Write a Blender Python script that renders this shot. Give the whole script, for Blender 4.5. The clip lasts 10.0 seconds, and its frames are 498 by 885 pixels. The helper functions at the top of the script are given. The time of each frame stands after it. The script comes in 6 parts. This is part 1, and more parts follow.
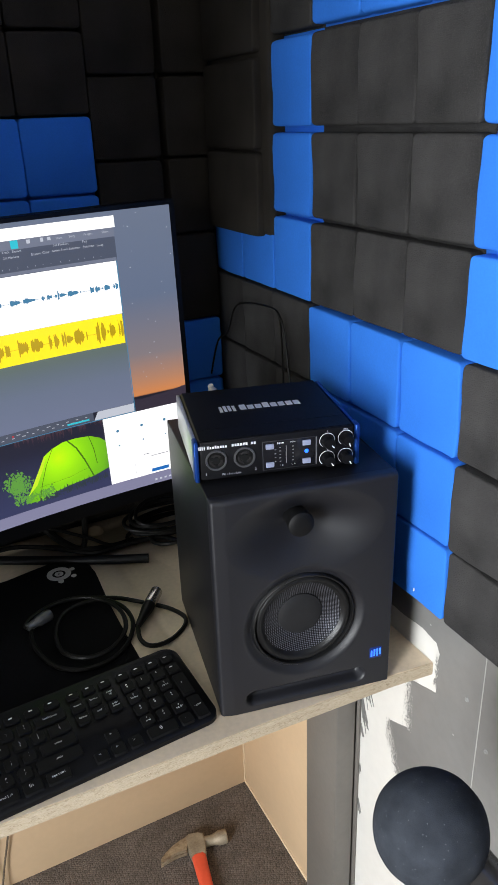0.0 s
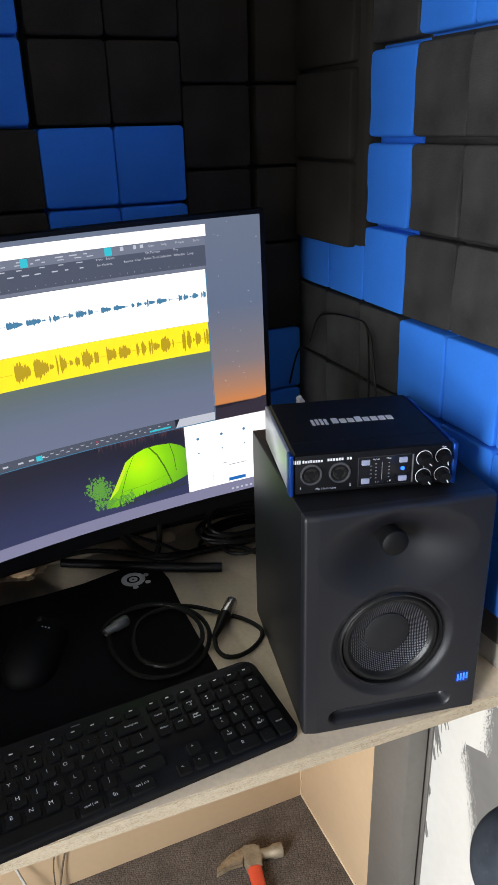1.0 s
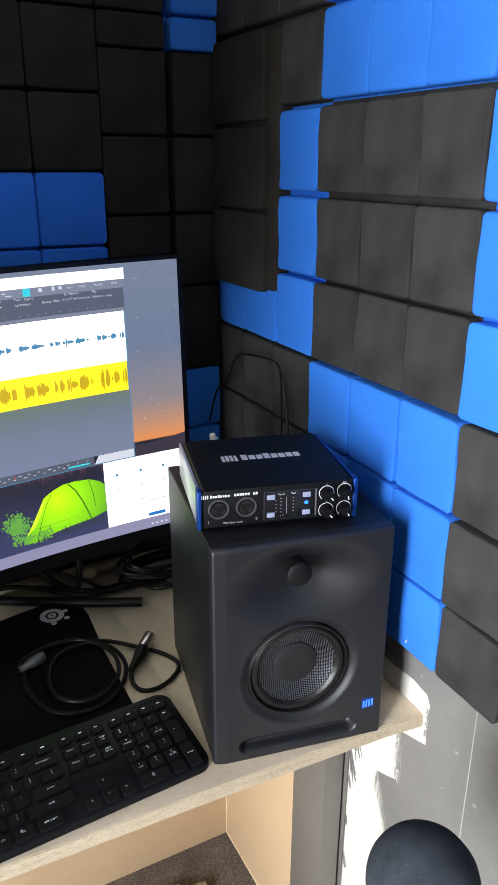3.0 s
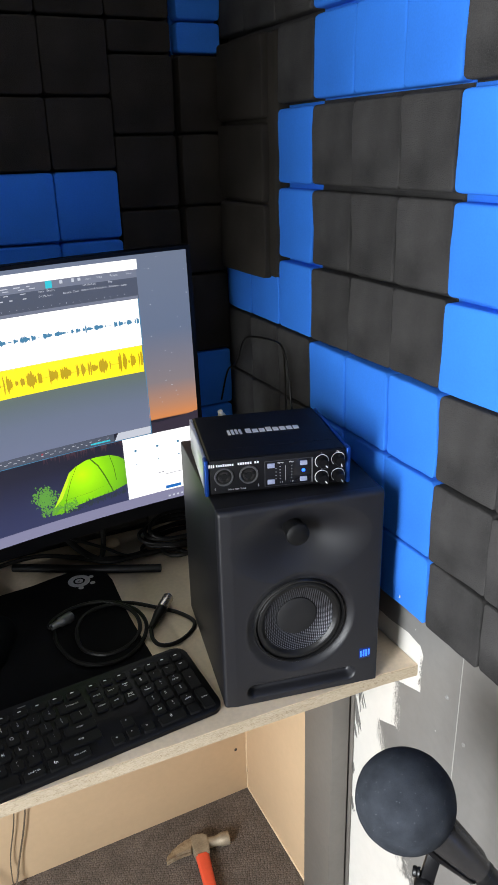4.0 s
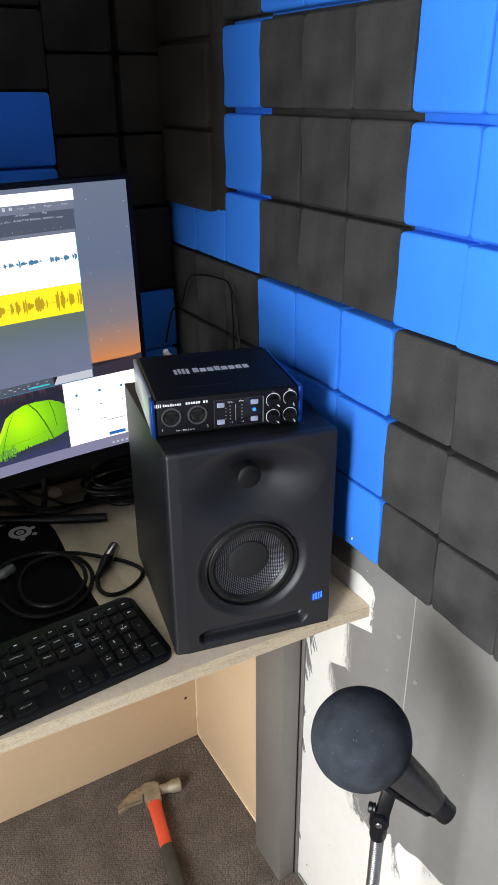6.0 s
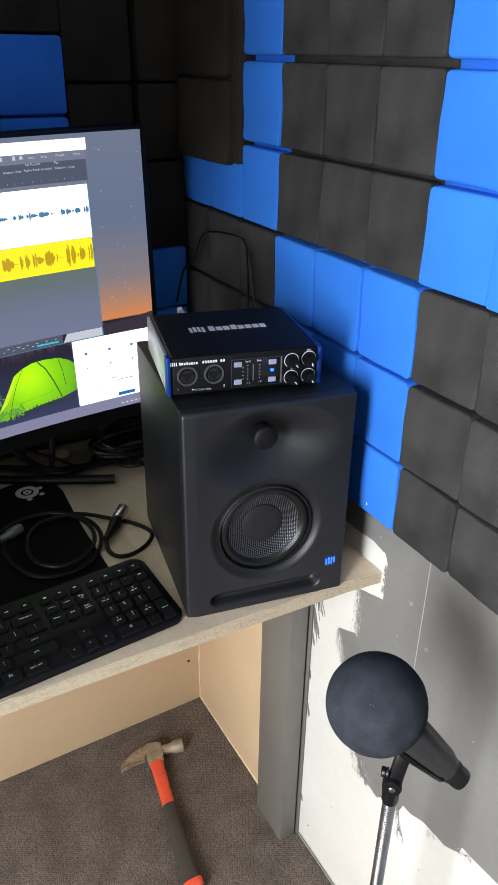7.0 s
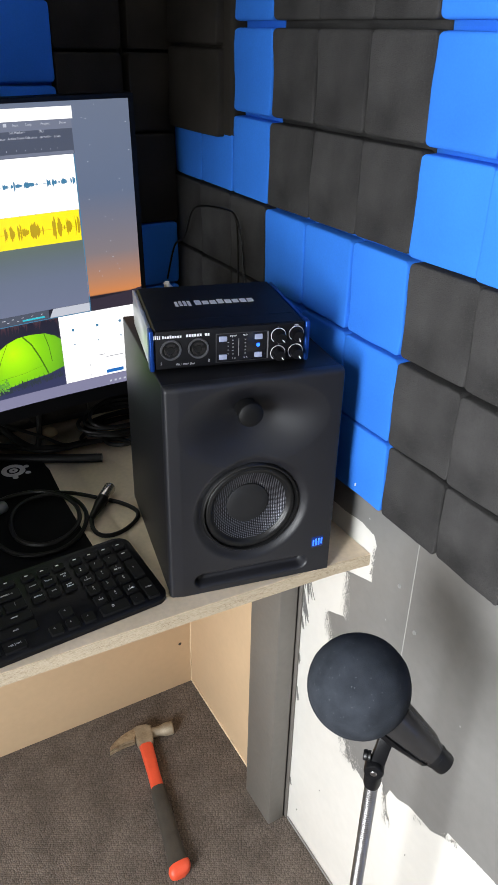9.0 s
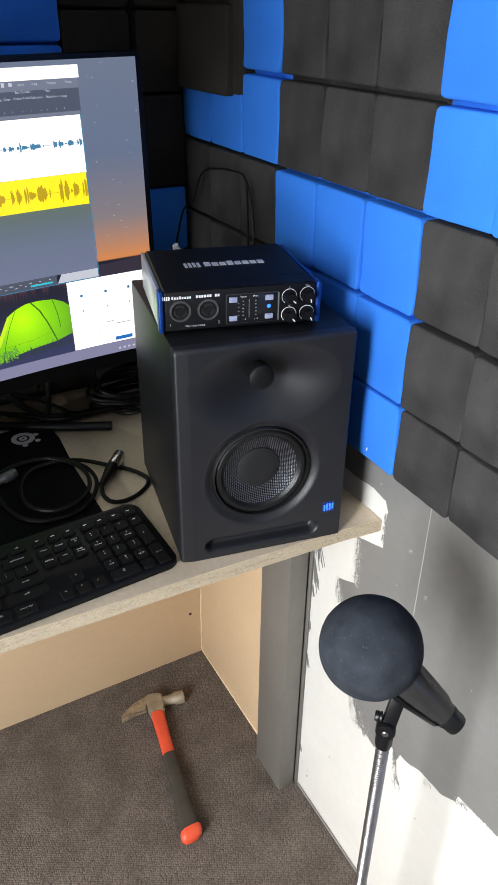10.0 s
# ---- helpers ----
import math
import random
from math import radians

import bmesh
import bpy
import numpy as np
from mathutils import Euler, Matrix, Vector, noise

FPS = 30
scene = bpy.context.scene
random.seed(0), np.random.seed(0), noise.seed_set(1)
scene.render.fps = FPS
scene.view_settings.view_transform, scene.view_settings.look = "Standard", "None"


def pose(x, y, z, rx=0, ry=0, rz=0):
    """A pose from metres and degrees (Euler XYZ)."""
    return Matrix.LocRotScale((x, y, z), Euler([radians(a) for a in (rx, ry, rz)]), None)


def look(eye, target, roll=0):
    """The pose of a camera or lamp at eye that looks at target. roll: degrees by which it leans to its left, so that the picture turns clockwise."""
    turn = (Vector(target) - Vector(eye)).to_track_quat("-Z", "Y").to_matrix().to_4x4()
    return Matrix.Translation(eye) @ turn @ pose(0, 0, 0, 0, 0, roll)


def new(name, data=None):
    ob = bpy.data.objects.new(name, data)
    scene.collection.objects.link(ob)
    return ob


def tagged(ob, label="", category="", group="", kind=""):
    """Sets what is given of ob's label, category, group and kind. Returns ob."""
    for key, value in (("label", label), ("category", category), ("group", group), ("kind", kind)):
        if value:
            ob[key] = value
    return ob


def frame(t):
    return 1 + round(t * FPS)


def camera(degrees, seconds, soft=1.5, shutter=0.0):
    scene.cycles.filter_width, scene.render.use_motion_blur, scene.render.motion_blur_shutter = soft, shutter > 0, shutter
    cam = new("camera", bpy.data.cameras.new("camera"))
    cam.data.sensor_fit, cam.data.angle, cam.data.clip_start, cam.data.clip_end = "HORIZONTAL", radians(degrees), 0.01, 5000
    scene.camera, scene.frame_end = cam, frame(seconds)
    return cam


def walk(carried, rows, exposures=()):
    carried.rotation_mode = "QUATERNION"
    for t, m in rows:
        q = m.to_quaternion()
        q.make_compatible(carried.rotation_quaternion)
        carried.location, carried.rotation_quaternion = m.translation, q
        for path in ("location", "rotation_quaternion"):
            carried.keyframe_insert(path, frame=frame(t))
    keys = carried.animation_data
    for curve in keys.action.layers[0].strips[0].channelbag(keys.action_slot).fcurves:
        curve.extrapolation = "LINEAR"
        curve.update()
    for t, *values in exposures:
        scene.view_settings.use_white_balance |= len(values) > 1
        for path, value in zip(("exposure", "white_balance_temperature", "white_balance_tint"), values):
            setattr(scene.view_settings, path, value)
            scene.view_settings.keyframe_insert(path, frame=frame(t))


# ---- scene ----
cam = camera(37.4, 10.0, soft=1.5)
METRES, EYE, TILT, LEAN, TURN = 0.46, 1.383, 0.0, 0.0, -26.2
ROWS = [
    (0.0, 0.0, 0.0, 0.0, -0.81, -23.94, 1.84),
    (0.5, -0.0909, -0.0138, 0.0132, 2.49, -23.53, 2.17),
    (1.0, -0.118, 0.0246, 0.0129, 3.0, -23.45, 1.46),
    (1.5, -0.0988, 0.0532, 0.009, 3.34, -23.49, 1.55),
    (2.0, -0.0444, 0.0438, 0.0509, 0.09, -22.49, 0.3),
    (2.5, -0.0519, 0.0185, 0.0943, -0.4, -20.34, 0.12),
    (3.0, -0.0436, -0.0383, 0.0402, -1.31, -20.72, -0.24),
    (4.5, 0.03, -0.2592, 0.0983, 0.76, -22.8, 1.91),
    (5.0, 0.0172, -0.2301, 0.0298, -0.98, -23.65, 1.31),
    (5.5, 0.0236, -0.1913, 0.0265, -3.87, -24.42, 0.88),
    (7.0, -0.0441, -0.13, -0.0173, -3.76, -28.09, -0.75),
    (7.5, -0.0375, -0.1408, -0.0238, -3.45, -28.57, -1.01),
    (8.0, -0.0403, -0.1309, -0.0287, -3.04, -28.92, -1.12),
    (8.5, -0.0217, -0.1254, -0.0346, -3.09, -28.96, -1.28),
    (9.0, -0.0001, -0.108, -0.0586, -3.33, -29.08, -1.19),
    (9.5, 0.0048, -0.1017, -0.0789, -3.15, -29.53, -0.94),
    (10.0, -0.0044, -0.1126, -0.0976, -2.81, -30.8, -0.73),
]
walk(cam, [(t, pose(0, 0, EYE, TILT, LEAN, TURN) @ pose(METRES * x, METRES * y, METRES * z, 90 + pitch, roll, yaw)) for t, x, y, z, yaw, pitch, roll in ROWS],
     exposures=((0.0, 0.0), (1.5, 0.0), (2.0, 0.06), (2.5, 0.24), (3.0, 0.33), (4.5, 0.04), (7.0, 0.03), (10.0, 0.05)))

# ---- light ----
world = bpy.data.worlds.new("sky")
scene.world = world
world.use_nodes = True
wt = world.node_tree
sky = wt.nodes.new("ShaderNodeTexSky")
sky.sky_type, sky.sun_disc = "NISHITA", False
sky.sun_elevation, sky.sun_rotation = radians(40), radians(-107)
wt.links.new(sky.outputs[0], wt.nodes["Background"].inputs[0])
wt.nodes["Background"].inputs[1].default_value = 0.12

sun = new("sun", bpy.data.lights.new("sun", "SUN"))
sun.data.energy, sun.data.angle, sun.data.color = 0.42, radians(14), (1.0, 0.74, 0.46)
sun.matrix_world = look((-1.70, -0.45, 2.05), (0.53, 0.25, 0.10))

# daylight standing in the doorway of the left wall
day = new("doorway_daylight", bpy.data.lights.new("doorway_daylight", "AREA"))
day.data.shape, day.data.size, day.data.size_y = "RECTANGLE", 0.56, 1.40
day.data.energy, day.data.color = 86.0, (0.93, 0.97, 1.0)
day.matrix_world = look((-1.25, -0.23, 1.25), (0.45, 0.46, 0.90))

# ---- materials ----


def rgb(r, g, b):
    """Linear colour from 0..255 display values."""
    return tuple(((c / 255 + 0.055) / 1.055) ** 2.4 if c > 10 else c / 255 / 12.92 for c in (r, g, b))


def surface(name, colour, rough=0.6, metal=0.0, vary=0.18, scale=14.0, bump=0.15, fine=180.0, specular=0.4, second=None, dist=0.002, piece=0.0):
    """A surface with broad stains, fine grain and fine relief."""
    m = bpy.data.materials.new(name)
    m.use_nodes = True
    nt = m.node_tree
    p = nt.nodes["Principled BSDF"]
    p.inputs["Roughness"].default_value, p.inputs["Metallic"].default_value = rough, metal
    p.inputs["Specular IOR Level"].default_value = specular
    co = nt.nodes.new("ShaderNodeTexCoord")
    big, small = nt.nodes.new("ShaderNodeTexNoise"), nt.nodes.new("ShaderNodeTexNoise")
    big.inputs["Scale"].default_value, big.inputs["Detail"].default_value = scale, 4
    small.inputs["Scale"].default_value, small.inputs["Detail"].default_value = fine, 3
    for n in (big, small):
        nt.links.new(co.outputs["Object"], n.inputs["Vector"])
    mixed = nt.nodes.new("ShaderNodeMath")
    mixed.operation = "MULTIPLY_ADD"
    mixed.inputs[1].default_value = 0.45
    nt.links.new(small.outputs["Fac"], mixed.inputs[0])
    nt.links.new(big.outputs["Fac"], mixed.inputs[2])
    ramp = nt.nodes.new("ShaderNodeMapRange")
    ramp.inputs["From Min"].default_value, ramp.inputs["From Max"].default_value = 0.45, 1.0
    nt.links.new(mixed.outputs[0], ramp.inputs["Value"])
    mix = nt.nodes.new("ShaderNodeMix")
    mix.data_type = "RGBA"
    lo = tuple(c * (1 - vary) for c in colour)
    hi = second or tuple(min(1, c * (1 + vary)) for c in colour)
    mix.inputs["A"].default_value, mix.inputs["B"].default_value = (*lo, 1), (*hi, 1)
    nt.links.new(ramp.outputs[0], mix.inputs["Factor"])
    last = mix.outputs["Result"]
    if piece:
        info, hsv = nt.nodes.new("ShaderNodeObjectInfo"), nt.nodes.new("ShaderNodeHueSaturation")
        span = nt.nodes.new("ShaderNodeMapRange")
        span.inputs["To Min"].default_value, span.inputs["To Max"].default_value = 1 - piece, 1 + piece
        nt.links.new(info.outputs["Random"], span.inputs["Value"])
        nt.links.new(span.outputs[0], hsv.inputs["Value"])
        nt.links.new(last, hsv.inputs["Color"])
        last = hsv.outputs["Color"]
    nt.links.new(last, p.inputs["Base Color"])
    if bump:
        b = nt.nodes.new("ShaderNodeBump")
        b.inputs["Strength"].default_value, b.inputs["Distance"].default_value = bump, dist
        nt.links.new(small.outputs["Fac"], b.inputs["Height"])
        nt.links.new(b.outputs[0], p.inputs["Normal"])
    return m


def glow(name, colour, strength=1.0):
    m = bpy.data.materials.new(name)
    m.use_nodes = True
    p = m.node_tree.nodes["Principled BSDF"]
    p.inputs["Base Color"].default_value = (0.02, 0.02, 0.02, 1)
    p.inputs["Roughness"].default_value = 0.4
    p.inputs["Emission Color"].default_value = (*colour, 1)
    p.inputs["Emission Strength"].default_value = strength
    return m


def specked(m, amount, colour, scale=650.0):
    """Dust and lint: sparse pale specks over a surface."""
    nt = m.node_tree
    p = nt.nodes["Principled BSDF"]
    old = p.inputs["Base Color"].links[0].from_socket
    co, vor = nt.nodes.new("ShaderNodeTexCoord"), nt.nodes.new("ShaderNodeTexVoronoi")
    vor.inputs["Scale"].default_value = scale
    nt.links.new(co.outputs["Object"], vor.inputs["Vector"])
    patch = nt.nodes.new("ShaderNodeTexNoise")
    patch.inputs["Scale"].default_value = 24
    nt.links.new(co.outputs["Object"], patch.inputs["Vector"])
    near, few, some = nt.nodes.new("ShaderNodeMath"), nt.nodes.new("ShaderNodeSeparateColor"), nt.nodes.new("ShaderNodeMath")
    near.operation, near.inputs[1].default_value = "LESS_THAN", 0.32
    nt.links.new(vor.outputs["Distance"], near.inputs[0])
    nt.links.new(vor.outputs["Color"], few.inputs[0])
    lim = nt.nodes.new("ShaderNodeMath")
    lim.operation, lim.inputs[1].default_value = "MULTIPLY", amount * 2
    nt.links.new(patch.outputs["Fac"], lim.inputs[0])
    some.operation = "LESS_THAN"
    nt.links.new(few.outputs[0], some.inputs[0])
    nt.links.new(lim.outputs[0], some.inputs[1])
    both, mix = nt.nodes.new("ShaderNodeMath"), nt.nodes.new("ShaderNodeMix")
    both.operation = "MULTIPLY"
    nt.links.new(near.outputs[0], both.inputs[0])
    nt.links.new(some.outputs[0], both.inputs[1])
    mix.data_type = "RGBA"
    mix.inputs["B"].default_value = (*colour, 1)
    nt.links.new(both.outputs[0], mix.inputs["Factor"])
    nt.links.new(old, mix.inputs["A"])
    nt.links.new(mix.outputs["Result"], p.inputs["Base Color"])
    return m


FOAM_BLUE = surface("blue_foam", (0.033, 0.190, 0.72), 0.9, vary=0.10, scale=9, fine=420, bump=0.10, specular=0.15, piece=0.06)
FOAM_DARK = surface("charcoal_foam", (0.0395, 0.0378, 0.0374), 0.95, vary=0.50, scale=16, fine=700, bump=0.6, specular=0.15, piece=0.08)
# charcoal foam darkened in its colour for the shade at the back
FOAM_SHADED = surface("shaded_charcoal_foam", (0.029, 0.0252, 0.0214), 0.95, vary=0.36, scale=12, fine=850, bump=0.6, specular=0.1, piece=0.08)
WHITE_PAINT = surface("white_wall_paint", (0.70, 0.676, 0.632), 0.5, vary=0.06, scale=5, fine=60, bump=0.12)
GREY_PAINT = surface("grey_wall_paint", (0.194, 0.188, 0.180), 0.30, vary=0.10, scale=6, fine=70, bump=0.12)
POST_PAINT = surface("grey_post_paint", (0.150, 0.138, 0.123), 0.5, vary=0.12, scale=7, fine=90, bump=0.15)
BEIGE = surface("cream_board", (0.61, 0.44, 0.275), 0.6, vary=0.06, scale=4, fine=80, bump=0.08)
DARK_WALL = surface("dark_wall", (0.03, 0.03, 0.03), 0.9)
CEILING = surface("ceiling_paint", (0.55, 0.54, 0.52), 0.9)
CHIPBOARD = surface("raw_board_top", (0.72, 0.59, 0.435), 0.6, vary=0.14, scale=10, fine=160, bump=0.1)
CHIP_EDGE = surface("chipboard_edge", (0.47, 0.385, 0.275), 0.8, vary=0.10, scale=220, fine=420, bump=0.2)
BLACK_VINYL = surface("black_vinyl", (0.008, 0.008, 0.009), 0.42, vary=0.15, scale=20, fine=600, bump=0.12, specular=0.3)
BAFFLE = surface("satin_black_baffle", (0.0090, 0.0093, 0.0128), 0.45, vary=0.12, scale=16, fine=700, bump=0.05, specular=0.62)
RUBBER = surface("black_rubber", (0.006, 0.006, 0.0065), 0.38, vary=0.2, scale=40, fine=300, bump=0.08)
PLASTIC = surface("black_plastic", (0.005, 0.005, 0.006), 0.42, vary=0.2, scale=40, fine=500, bump=0.08, specular=0.2)
MATTE = surface("matte_black_cloth", (0.005, 0.005, 0.0055), 0.95, vary=0.3, scale=12, fine=700, bump=0.15, specular=0.08)
KEYCAP = surface("black_keycap", (0.006, 0.006, 0.0065), 0.45, vary=0.2, scale=60, fine=700, bump=0.05, specular=0.14)
LEGEND = surface("white_legend", (0.86, 0.86, 0.88), 0.6, vary=0.05, bump=0)
SILVER_PRINT = surface("silver_print", (0.72, 0.72, 0.73), 0.45, vary=0.06, bump=0)
BLUE_METAL = surface("blue_anodised", (0.010, 0.062, 0.31), 0.35, 0.55, vary=0.1, bump=0.03)
SIDE_METAL = surface("brushed_side", (0.75, 0.76, 0.80), 0.30, 0.6, vary=0.1, bump=0.05)
PLUG_METAL = surface("plug_metal", (0.60, 0.56, 0.50), 0.24, 0.9, vary=0.1, scale=60, bump=0.04)
BODY_METAL = surface("black_painted_metal", (0.0055, 0.0055, 0.007), 0.5, vary=0.2, scale=30, fine=900, bump=0.12, specular=0.22)
GREY_BUTTON = surface("pale_button", (0.33, 0.36, 0.50), 0.5, vary=0.05, bump=0)
CHROME = surface("chrome", (0.33, 0.32, 0.32), 0.32, 1.0, vary=0.12, scale=60, bump=0.05)
STEEL = surface("worn_steel", (0.36, 0.29, 0.20), 0.55, 0.45, vary=0.35, scale=45, fine=260, bump=0.2, second=(0.44, 0.37, 0.27))
RUST = surface("rusty_steel", (0.30, 0.19, 0.10), 0.5, 0.5, vary=0.4, scale=60, fine=260, bump=0.25, second=(0.52, 0.43, 0.30))
ORANGE = surface("orange_plastic", (0.66, 0.080, 0.034), 0.42, vary=0.1, scale=30, bump=0.05)
GRIP = surface("charcoal_grip", (0.042, 0.036, 0.029), 0.7, vary=0.2, scale=50, fine=350, bump=0.2)
WIND_FOAM = surface("windscreen_foam", (0.030, 0.034, 0.042), 0.95, vary=0.40, scale=38, fine=1300, bump=0.2, specular=0.1)
CABLE = surface("black_cable_sheath", (0.006, 0.0055, 0.005), 0.42, vary=0.2, scale=40, fine=300, bump=0.06, specular=0.18)
MIC_BODY = surface("grey_mic_body", (0.036, 0.034, 0.034), 0.27, 0.3, vary=0.15, scale=30, bump=0.04)
TWEETER = surface("tweeter_silk", (0.0055, 0.0055, 0.006), 0.55, vary=0.2, bump=0.08, specular=0.22)
DUST_CAP = surface("dust_cap_paper", (0.012, 0.012, 0.0135), 0.6, vary=0.2, bump=0.08)
BEZEL = surface("glossy_bezel", (0.005, 0.005, 0.006), 0.3, vary=0.2, bump=0.03, specular=0.2)
PLUG = surface("pale_plug", (0.60, 0.56, 0.47), 0.4, vary=0.1, bump=0.03)
WIRE = surface("brown_wire", (0.10, 0.075, 0.05), 0.6, vary=0.15, bump=0)
SCREW = surface("screw_head", (0.045, 0.035, 0.028), 0.5, 0.2, vary=0.2, bump=0)


def carpet_material():
    """Cord carpet: small loops standing in rows."""
    m = surface("loop_pile_carpet", (0.140, 0.115, 0.098), 0.95, vary=0.30, scale=16, fine=240, bump=0.0, specular=0.1)
    nt = m.node_tree
    p = nt.nodes["Principled BSDF"]
    co, turn, vor = nt.nodes.new("ShaderNodeTexCoord"), nt.nodes.new("ShaderNodeMapping"), nt.nodes.new("ShaderNodeTexVoronoi")
    turn.vector_type = "TEXTURE"
    turn.inputs["Rotation"].default_value = (0, 0, radians(-29.5))
    turn.inputs["Scale"].default_value = (0.0031, 0.0041, 0.0040)
    nt.links.new(co.outputs["Object"], turn.inputs["Vector"])
    vor.inputs["Scale"].default_value, vor.inputs["Randomness"].default_value = 1.0, 0.55
    vor.voronoi_dimensions = "2D"
    nt.links.new(turn.outputs[0], vor.inputs["Vector"])
    b = nt.nodes.new("ShaderNodeBump")
    b.invert = True
    b.inputs["Strength"].default_value, b.inputs["Distance"].default_value = 0.55, 0.003
    nt.links.new(vor.outputs["Distance"], b.inputs["Height"])
    nt.links.new(b.outputs[0], p.inputs["Normal"])
    old = p.inputs["Base Color"].links[0].from_socket
    tint, loop = nt.nodes.new("ShaderNodeHueSaturation"), nt.nodes.new("ShaderNodeMapRange")
    sep = nt.nodes.new("ShaderNodeSeparateColor")
    nt.links.new(vor.outputs["Color"], sep.inputs[0])
    loop.inputs["To Min"].default_value, loop.inputs["To Max"].default_value = 0.80, 1.22
    nt.links.new(sep.outputs[0], loop.inputs["Value"])
    nt.links.new(loop.outputs[0], tint.inputs["Value"])
    nt.links.new(old, tint.inputs["Color"])
    # a darker colour is mixed into the gaps between loops
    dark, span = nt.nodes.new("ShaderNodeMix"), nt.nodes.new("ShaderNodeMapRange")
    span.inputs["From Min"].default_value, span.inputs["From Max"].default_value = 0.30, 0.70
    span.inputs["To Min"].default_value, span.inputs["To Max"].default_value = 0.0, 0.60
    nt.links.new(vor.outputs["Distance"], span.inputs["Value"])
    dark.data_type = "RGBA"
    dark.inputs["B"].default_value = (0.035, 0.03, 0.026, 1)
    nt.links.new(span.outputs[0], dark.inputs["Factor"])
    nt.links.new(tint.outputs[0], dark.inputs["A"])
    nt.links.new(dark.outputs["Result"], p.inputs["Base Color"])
    return m


def cone_material():
    """Woven cone cloth: a fine grey grid of threads on black."""
    m = surface("woven_cone", (0.10, 0.10, 0.105), 0.42, vary=0.2, fine=300, bump=0.05, specular=0.5)
    nt = m.node_tree
    p = nt.nodes["Principled BSDF"]
    co = nt.nodes.new("ShaderNodeTexCoord")
    waves = []
    for axis in ("X", "Z"):
        w = nt.nodes.new("ShaderNodeTexWave")
        w.bands_direction = axis
        w.inputs["Scale"].default_value = 118 if axis == "X" else 168
        nt.links.new(co.outputs["Object"], w.inputs["Vector"])
        waves.append(w)
    mul = nt.nodes.new("ShaderNodeMath")
    mul.operation = "MULTIPLY"
    nt.links.new(waves[0].outputs["Fac"], mul.inputs[0])
    nt.links.new(waves[1].outputs["Fac"], mul.inputs[1])
    mix = nt.nodes.new("ShaderNodeMix")
    mix.data_type = "RGBA"
    mix.inputs["A"].default_value, mix.inputs["B"].default_value = (0.014, 0.014, 0.017, 1), (0.33, 0.345, 0.40, 1)
    p.inputs["Metallic"].default_value = 0.85
    p.inputs["Roughness"].default_value = 0.36
    nt.links.new(mul.outputs[0], mix.inputs["Factor"])
    nt.links.new(mix.outputs["Result"], p.inputs["Base Color"])
    b = nt.nodes.new("ShaderNodeBump")
    b.inputs["Strength"].default_value, b.inputs["Distance"].default_value = 0.35, 0.0006
    nt.links.new(mul.outputs[0], b.inputs["Height"])
    nt.links.new(b.outputs[0], p.inputs["Normal"])
    return m


def wallpaper_material():
    """A dusk sky over dark hills on a lit screen, graded by height."""
    m = bpy.data.materials.new("dusk_wallpaper")
    m.use_nodes = True
    nt = m.node_tree
    p = nt.nodes["Principled BSDF"]
    p.inputs["Base Color"].default_value = (0.02, 0.02, 0.02, 1)
    p.inputs["Roughness"].default_value = 0.4
    co, sep = nt.nodes.new("ShaderNodeTexCoord"), nt.nodes.new("ShaderNodeSeparateXYZ")
    nt.links.new(co.outputs["Object"], sep.inputs[0])
    span, ramp = nt.nodes.new("ShaderNodeMapRange"), nt.nodes.new("ShaderNodeValToRGB")
    span.inputs["From Min"].default_value, span.inputs["From Max"].default_value = 0.11, 0.53
    nt.links.new(sep.outputs["Z"], span.inputs["Value"])
    nt.links.new(span.outputs[0], ramp.inputs["Fac"])
    stops = [(0.0, (56, 60, 98)), (0.12, (48, 52, 86)), (0.25, (34, 34, 54)), (0.352, (30, 28, 40)), (0.356, (212, 134, 78)), (0.41, (180, 130, 102)), (0.50, (132, 122, 126)), (0.70, (100, 112, 136)), (1.0, (108, 118, 138))]
    els = ramp.color_ramp.elements
    while len(els) < len(stops):
        els.new(0.5)
    for e, (at, c) in zip(els, stops):
        e.position, e.color = at, (*rgb(*c), 1)
    nt.links.new(ramp.outputs[0], p.inputs["Emission Color"])
    p.inputs["Emission Strength"].default_value = 1.0
    return m


specked(FOAM_DARK, 0.12, (0.064, 0.062, 0.058), 900)
specked(WIND_FOAM, 0.035, (0.085, 0.09, 0.10), 620)
specked(GREY_PAINT, 0.0009, (0.42, 0.41, 0.39), 260)
specked(BLACK_VINYL, 0.006, (0.10, 0.10, 0.10), 700)


